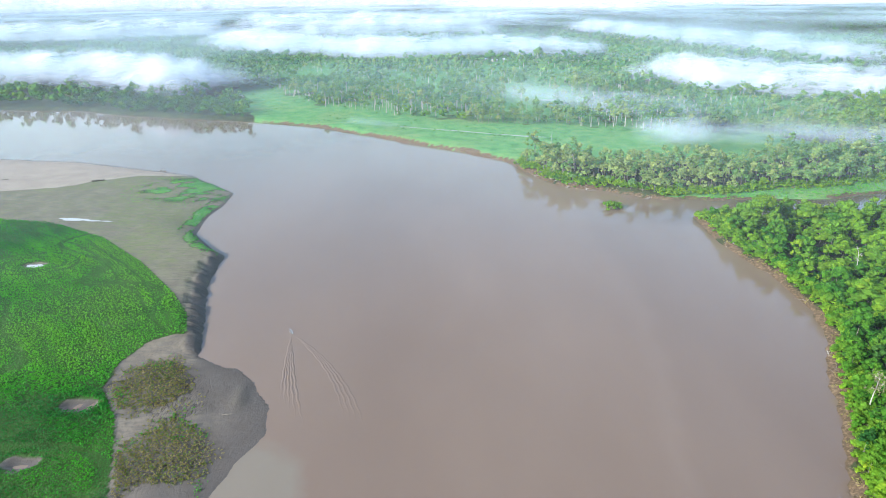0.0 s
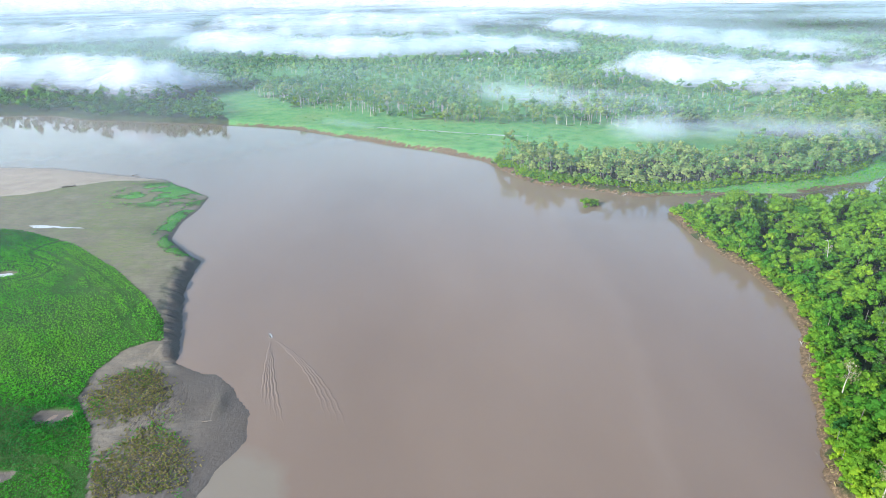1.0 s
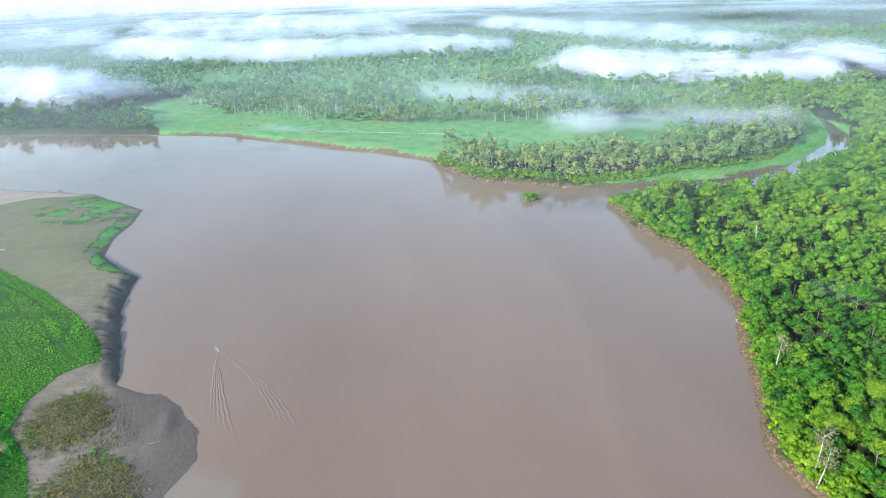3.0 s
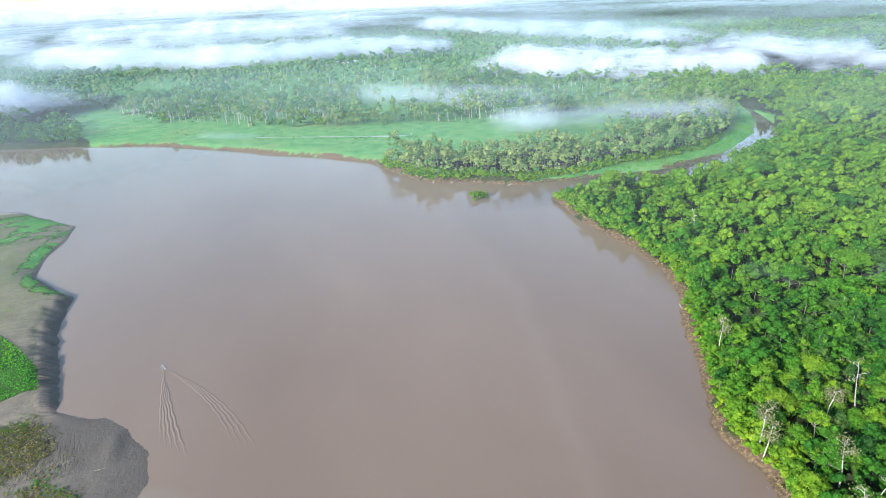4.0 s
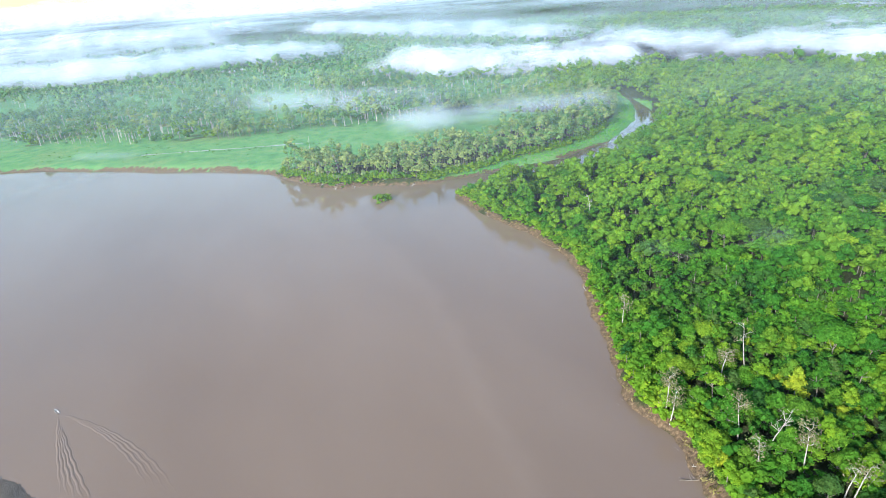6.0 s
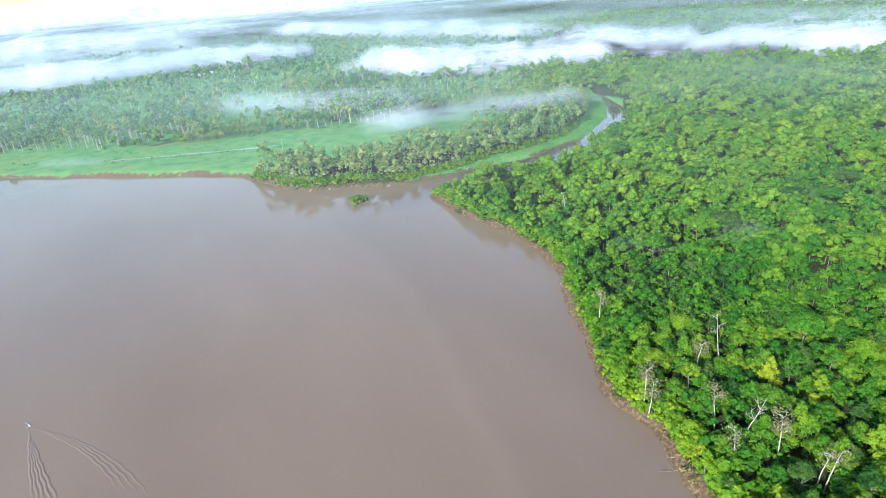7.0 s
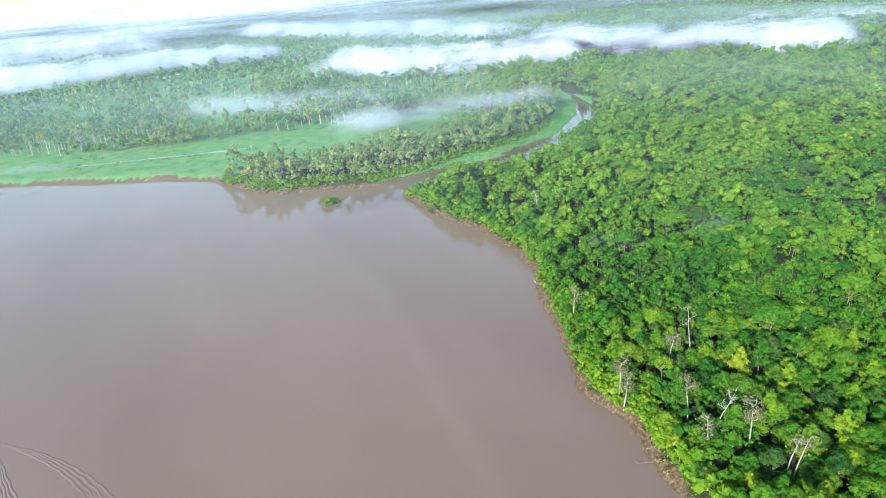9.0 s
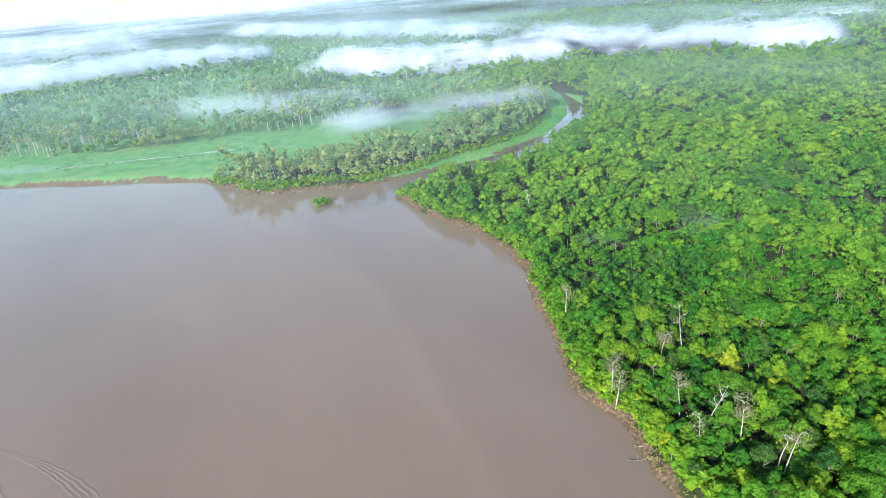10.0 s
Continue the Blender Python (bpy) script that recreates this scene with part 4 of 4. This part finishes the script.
def boat_thing():
    """An open river skiff: hollow hull, thwarts, outboard motor."""
    ob = tagged(new("boat"), "small open wooden motor skiff under way on brown water", "boat")
    secs, ring = 13, 9
    verts, faces = [], []
    for shell, inset in ((0, 0.0), (1, 0.06)):
        for i in range(secs):
            u = i / (secs - 1)
            half = 0.72 * (1 - max(0, u - 0.45) ** 2 / 0.31) ** 0.8 * (0.85 + 0.15 * min(1, u * 3)) + 0.02 - inset * (0.9 if u < 0.97 else 0.2)
            deep = 0.28 - 0.42 * max(0, u - 0.6) ** 2
            for j in range(ring):
                a = math.pi * j / (ring - 1)
                verts.append((-3.2 + 6.4 * u, -max(half, 0.01) * math.cos(a), (0.42 + 0.5 * max(0, u - 0.55) ** 2) * abs(math.cos(a)) ** 1.5 - (deep - inset) * math.sin(a)))
    off = secs * ring
    for i in range(secs - 1):
        for j in range(ring - 1):
            p = i * ring + j
            faces.append((p, p + 1, p + ring + 1, p + ring))
            faces.append((off + p, off + p + ring, off + p + ring + 1, off + p + 1))
        for j in (0, ring - 1):
            p = i * ring + j
            faces.append((p, p + ring, off + p + ring, off + p))
    for j in range(ring - 1):
        faces.append((j, off + j, off + j + 1, j + 1))
    part("hull", mesh_of("hull", verts, faces, M_HULL), ob)

    def box(name, x0, x1, y0, y1, z0, z1, mat, label="", bevel=0.02):
        bm = bmesh.new()
        bmesh.ops.create_cube(bm, size=1)
        for v in bm.verts:
            v.co = Vector(((x0 + x1) / 2 + v.co.x * (x1 - x0), (y0 + y1) / 2 + v.co.y * (y1 - y0), (z0 + z1) / 2 + v.co.z * (z1 - z0)))
        bmesh.ops.bevel(bm, geom=bm.edges[:], offset=bevel, segments=1, affect="EDGES")
        me = bpy.data.meshes.new(name)
        bm.to_mesh(me)
        bm.free()
        me.materials.append(mat)
        return part(name, me, ob, label)

    for bx in (-1.9, -0.4, 1.0):
        box("thwart", bx, bx + 0.28, -0.6, 0.6, 0.24, 0.29, M_PLANK)
    box("foredeck", 1.9, 2.6, -0.34, 0.34, 0.40, 0.44, M_PLANK)
    box("cargo_cover", -0.1, 0.9, -0.4, 0.4, 0.0, 0.55, M_DARKPAINT, "dark tarpaulin-covered load", 0.12)
    motor = box("outboard_motor", -3.55, -3.15, -0.2, 0.2, 0.35, 0.85, M_DARKPAINT, "dark outboard motor", 0.08)
    shaft = box("shaft", -3.4, -3.28, -0.05, 0.05, -0.5, 0.4, M_DARKPAINT)
    shaft.parent = motor
    ob.matrix_basis = pose(BOAT[0], BOAT[1], 0.02, 0, 0, HEADING) @ Matrix.Scale(0.62, 4)
    return ob


boat_thing()


def wake():
    """Two fans of low crests that spread from the stern and bend with the current."""
    ca, sa = math.cos(radians(HEADING)), math.sin(radians(HEADING))
    pieces = []
    fans = [(-1, k, 0.38 - 0.035 * k, 30 + 4 * k) for k in range(5)] + [(1, k, 0.39 - 0.03 * k, 58 - 3 * k) for k in range(4)]
    for side, k, open_, reach in fans:
        n = int(reach / 0.7)
        s = np.linspace(1.5 + 2.0 * k, reach + 12, n)
        bend = 0.0013 * s ** 2 if side < 0 else -0.004 * s ** 2
        lat = -(side * open_ * s + bend) + 0.15 * np.sin(s * 0.8 + k)
        fade = np.minimum(step(s, s[0], s[0] + 5), step(s, s[-1], s[-1] - 18))
        cross = np.array([-0.55, -0.15, 0.15, 0.55])
        high = np.array([0.0, 1.0, 1.0, 0.0])
        bx, by = -2.0 - s, lat
        nx, ny = np.gradient(by, bx) * -1, np.ones_like(bx)
        ln = np.hypot(nx, ny)
        X = bx[:, None] + (nx / ln)[:, None] * cross
        Y = by[:, None] + (ny / ln)[:, None] * cross
        Z = 0.005 + fade[:, None] * high * (0.12 if side < 0 else 0.08) - (high == 0) * 0.03
        P = np.stack([BOAT[0] + X * ca - Y * sa, BOAT[1] + X * sa + Y * ca, Z], 2).reshape(-1, 3)
        pieces.append((P, grid_faces(4, n)))
    ob = new("wake", mesh_of("wake", *joined(pieces), M_RIVER))
    return tagged(ob, "fans of small waves spreading behind the boat", "wake", kind="stuff")


wake()


# ---- the meadow: stream and far houses ----
def ribbon(name, pts, width, mat, label, lift=0.12):
    pts = np.array(pts, float)
    s = np.linspace(0, len(pts) - 1, 60)
    cx, cy = np.interp(s, range(len(pts)), pts[:, 0]), np.interp(s, range(len(pts)), pts[:, 1])
    cy = cy + 2.5 * np.sin(s * 2.1)
    tx, ty = np.gradient(cx), np.gradient(cy)
    ln = np.hypot(tx, ty)
    half = width * (0.5 + 0.2 * np.sin(s * 3.3))
    L = np.stack([cx - ty / ln * half, cy + tx / ln * half], 1)
    R = np.stack([cx + ty / ln * half, cy - tx / ln * half], 1)
    z = np.maximum(land(cx, cy)[0], np.maximum(land(L[:, 0], L[:, 1])[0], land(R[:, 0], R[:, 1])[0])) + lift
    V = np.stack([np.column_stack([L, z]), np.column_stack([R, z])], 1).reshape(-1, 3)
    return tagged(new(name, mesh_of(name, V, grid_faces(2, 60), mat)), label, "stream", kind="structure")


ribbon("stream", [(-42, 613), (-30, 608), (2, 598), (42, 577), (69, 565), (98, 560)], 2.2, M_POOL, "narrow pale stream winding through the green meadow")

M_ROOF = paint_material("pale_sheet_roof", (0.55, 0.60, 0.64), (0.72, 0.76, 0.80), 0.4)
M_WALL = paint_material("weathered_board_wall", (0.34, 0.29, 0.23), (0.48, 0.43, 0.36), 0.85)
M_PANE = paint_material("dark_window", (0.03, 0.035, 0.04), (0.05, 0.055, 0.06), 0.2)


def house():
    """A stilt house with a pitched sheet roof."""
    ob = tagged(new("house"), "small wooden house with a pale sheet roof", "house", "houses in the clearing")

    def block(name, x0, x1, y0, y1, z0, z1, mat, owner=ob):
        bm = bmesh.new()
        bmesh.ops.create_cube(bm, size=1)
        for v in bm.verts:
            v.co = Vector(((x0 + x1) / 2 + v.co.x * (x1 - x0), (y0 + y1) / 2 + v.co.y * (y1 - y0), (z0 + z1) / 2 + v.co.z * (z1 - z0)))
        me = bpy.data.meshes.new(name)
        bm.to_mesh(me)
        bm.free()
        me.materials.append(mat)
        return part(name, me, owner)

    for px in (-4.5, 4.5):
        for py in (-2.8, 2.8):
            block("post", px - 0.12, px + 0.12, py - 0.12, py + 0.12, -1, 1.2, M_WALL)
    block("wall", -5, 5, -3.2, 3.2, 1.2, 3.8, M_WALL)
    v = [(-6, -4.2, 3.6), (6, -4.2, 3.6), (6, 0, 5.9), (-6, 0, 5.9), (6, 4.2, 3.6), (-6, 4.2, 3.6)]
    v = v + [(a, b, c - 0.12) for a, b, c in v]
    f = [(0, 1, 2, 3), (3, 2, 4, 5), (6, 9, 8, 7), (9, 11, 10, 8), (0, 6, 7, 1), (5, 4, 10, 11), (1, 7, 8, 2), (2, 8, 10, 4), (0, 3, 9, 6), (3, 5, 11, 9)]
    part("roof", mesh_of("roof", v, f, M_ROOF, False), ob)
    block("door", -0.5, 0.5, -3.26, -3.21, 1.25, 3.2, M_PANE)
    for px in (-3, 3):
        block("window", px - 0.6, px + 0.6, -3.26, -3.21, 2.1, 3.1, M_PANE)
    return ob


first = house()
spots = ((86, 1238, 20), (104, 1212, 35), (70, 1250, 10), (278, 1058, 60), (303, 912, 15), (128, 1230, 5))
first.matrix_basis = pose(spots[0][0], spots[0][1], ground_z(*spots[0][:2]) + 0.3, 0, 0, spots[0][2])
for px, py, turn in spots[1:]:
    copy_thing(first, pose(px, py, ground_z(px, py) + 0.3, 0, 0, turn))


# rough grass on the creek's low bank
x, y, rng = scatter(1.5, 150, 480, 345, 570, 18)
z, main, _, _, meadow, _, masks = land(x, y)
w = (main > -13.5) & (main < 1.5) & (masks["grass"] > 0.3) & (inside_by(x, y, MAINLAND) > 1.0) & (rng.uniform(size=len(x)) < 0.3 + 0.6 * waves(x, y, 18, 3, 97))
stand("bank_grass", (x[w], y[w], z[w]), clumps(6, 7, 0.9, 0.7, 0.75), M_GRASS, rng.uniform(0.5, 1.3, w.sum()), np.clip(0.75 + rng.normal(0, 0.2, w.sum()), 0, 1),
      "rough yellow-green grass on the sloping creek bank")

# reeds and low bushes of the meadow
x, y, rng = scatter(4.5, -330, 330, 440, 900, 17)
z, main, _, _, meadow, _, _ = land(x, y)
wet_side = step(np.abs(y - np.interp(x, [-42, 2, 42, 98], [604, 590, 569, 551])) / 5, 1.4, 0.6) * step(x, -60, -40) * step(x, 120, 100)
w = (meadow > 0.5) & (main > 2) & (rng.uniform(size=len(x)) < 0.006 + 0.45 * wet_side + 0.10 * step(waves(x, y, 40, 3, 93), 0.58, 0.7))
stand("meadow_bushes", (x[w], y[w], z[w]), crowns(6, 8, 0.8, 0.6, 1.6, (0.9, 1.8), 0.95, (2, 3)), M_LEAF_FAR, np.ones(w.sum()), rng.uniform(0.1, 0.6, w.sum()),
      "low green bushes and reeds scattered over the wet meadow", corners=3)
# ---- mist ----
def mist_bank(ridge, width, low, high, dens, layers=4, puff=42.0, label="long white bank of low morning mist above the trees"):
    """Mist along a ridge line of plan points: billowing layers nested in one another, thinning out to the edges."""
    ridge = np.array(ridge, float)
    seg = np.hypot(*np.diff(ridge, axis=0).T)
    s = np.concatenate([[0], np.cumsum(seg)])
    cell = max(puff * 0.25, s[-1] / 110)
    n, m = int(s[-1] / cell) + 2, int(width / cell) + 2
    u = np.linspace(0, 1, n)
    cx, cy = np.interp(u * s[-1], s, ridge[:, 0]), np.interp(u * s[-1], s, ridge[:, 1])
    tx, ty = np.gradient(cx), np.gradient(cy)
    ln = np.hypot(tx, ty)
    nx, ny = -ty / ln, tx / ln
    v = np.linspace(-1, 1, m)
    X = cx[:, None] + nx[:, None] * v * width * 0.5
    Y = cy[:, None] + ny[:, None] * v * width * 0.5
    env = np.minimum(step(1 - np.abs(v), 0, 0.7)[None, :], (step(u, 0, 0.16) * step(1 - u, 0, 0.16))[:, None])
    env = np.clip(env + (waves(X, Y, puff * 2.2, 3, 23) - 0.5) * 0.9 * step(env, 0, 0.3), 0, 1)
    heap = 1 - np.abs(2 * waves(X, Y, puff, 2, 29) - 1)
    heap = 0.6 + 0.45 * heap + 0.25 * (waves(X, Y, puff * 0.35, 2, 30) - 0.5)
    verts, faces, thick = [], [], []
    for k in range(layers):
        h = (k + 1) / layers
        Z = low + (high - low) * h * heap * (0.35 + 0.65 * env) + (high - low) * 0.22 * env * (waves(X, Y, puff * 0.8, 2, 40 + k) - 0.5)
        faces.append(grid_faces(m, n) + k * n * m)
        verts.append(np.stack([X, Y, Z], 2).reshape(-1, 3))
        thick.append((env * dens * (1.0 - 0.85 * h ** 1.5)).ravel())
    me = mesh_of("mist_bank", np.concatenate(verts), np.concatenate(faces), M_MIST, True, thickness=np.concatenate(thick))
    return tagged(new("mist_bank", me), label, "mist", kind="stuff")


mist_bank([(-1250, 1010), (-760, 985), (-560, 965), (-430, 915), (-320, 845), (-215, 800)], 215, 12, 54, 1.0, 12)
mist_bank([(-640, 1720), (-400, 1470), (-210, 1330), (-60, 1285), (90, 1320), (260, 1320), (350, 1420)], 220, 10, 52, 1.25, 10, 55)
mist_bank([(-720, 2040), (-300, 1980), (40, 1985), (240, 1900)], 220, 8, 70, 1.0, 8, 80)
mist_bank([(-1700, 1900), (-1270, 1880), (-1040, 1910), (-900, 2060), (-640, 2120)], 240, 8, 70, 1.0, 8, 90)
mist_bank([(470, 2300), (570, 1700), (665, 1380), (730, 1180), (850, 980)], 200, 8, 46, 1.15, 10, 60)
mist_bank([(320, 960), (385, 830), (450, 765), (530, 725), (640, 690)], 165, 9, 50, 1.2, 11)
mist_bank([(600, 900), (650, 770), (730, 640), (780, 560), (830, 480), (870, 400)], 150, 8, 52, 1.2, 12, 44)
mist_bank([(540, 850), (610, 735), (690, 640), (770, 520)], 110, 8, 36, 0.9, 8, 50)
thin = "thin torn wisp of mist between the trees"
mist_bank([(30, 830), (110, 735), (200, 660), (300, 600)], 130, 8, 38, 0.42, 8, 95, thin)
mist_bank([(150, 520), (230, 510), (320, 495), (420, 485)], 110, 13, 34, 0.42, 8, 60, thin)
mist_bank([(170, 195), (215, 172), (255, 160)], 40, 13, 27, 0.22, 5, 50, thin)
mist_bank([(-110, 640), (-70, 622), (-30, 596)], 40, 4, 14, 0.3, 4, 30, thin)
mist_bank([(-900, 2700), (-100, 2500), (500, 2450)], 240, 8, 70, 1.0, 8, 90)
mist_bank([(1100, 830), (1190, 710), (1230, 560)], 90, 8, 30, 0.95, 4)
mist_bank([(1480, 1060), (1600, 860), (1660, 700)], 110, 8, 34, 0.9, 4)
mist_bank([(0, 4350), (480, 3750), (850, 3380), (1150, 2950)], 420, 10, 110, 1.6, 6, 200)
mist_bank([(-3300, 3300), (-1500, 4300), (300, 4550), (2200, 4000)], 700, 10, 200, 2.2, 8, 350, "tall white mist bank low on the horizon")

# three added flat sheets imitate aerial haze, denser with distance from the camera
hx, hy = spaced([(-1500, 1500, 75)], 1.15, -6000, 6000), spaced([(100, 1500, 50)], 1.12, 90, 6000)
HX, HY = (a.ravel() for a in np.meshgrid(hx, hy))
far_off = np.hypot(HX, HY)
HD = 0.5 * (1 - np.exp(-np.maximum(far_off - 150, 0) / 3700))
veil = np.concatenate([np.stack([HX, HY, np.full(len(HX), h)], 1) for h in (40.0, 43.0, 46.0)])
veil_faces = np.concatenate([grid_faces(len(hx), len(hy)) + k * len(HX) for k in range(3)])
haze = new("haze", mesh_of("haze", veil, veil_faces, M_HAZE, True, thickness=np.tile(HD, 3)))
tagged(haze, "added pale blue haze sheets over the forest, denser with distance from the camera", "haze", kind="stuff")
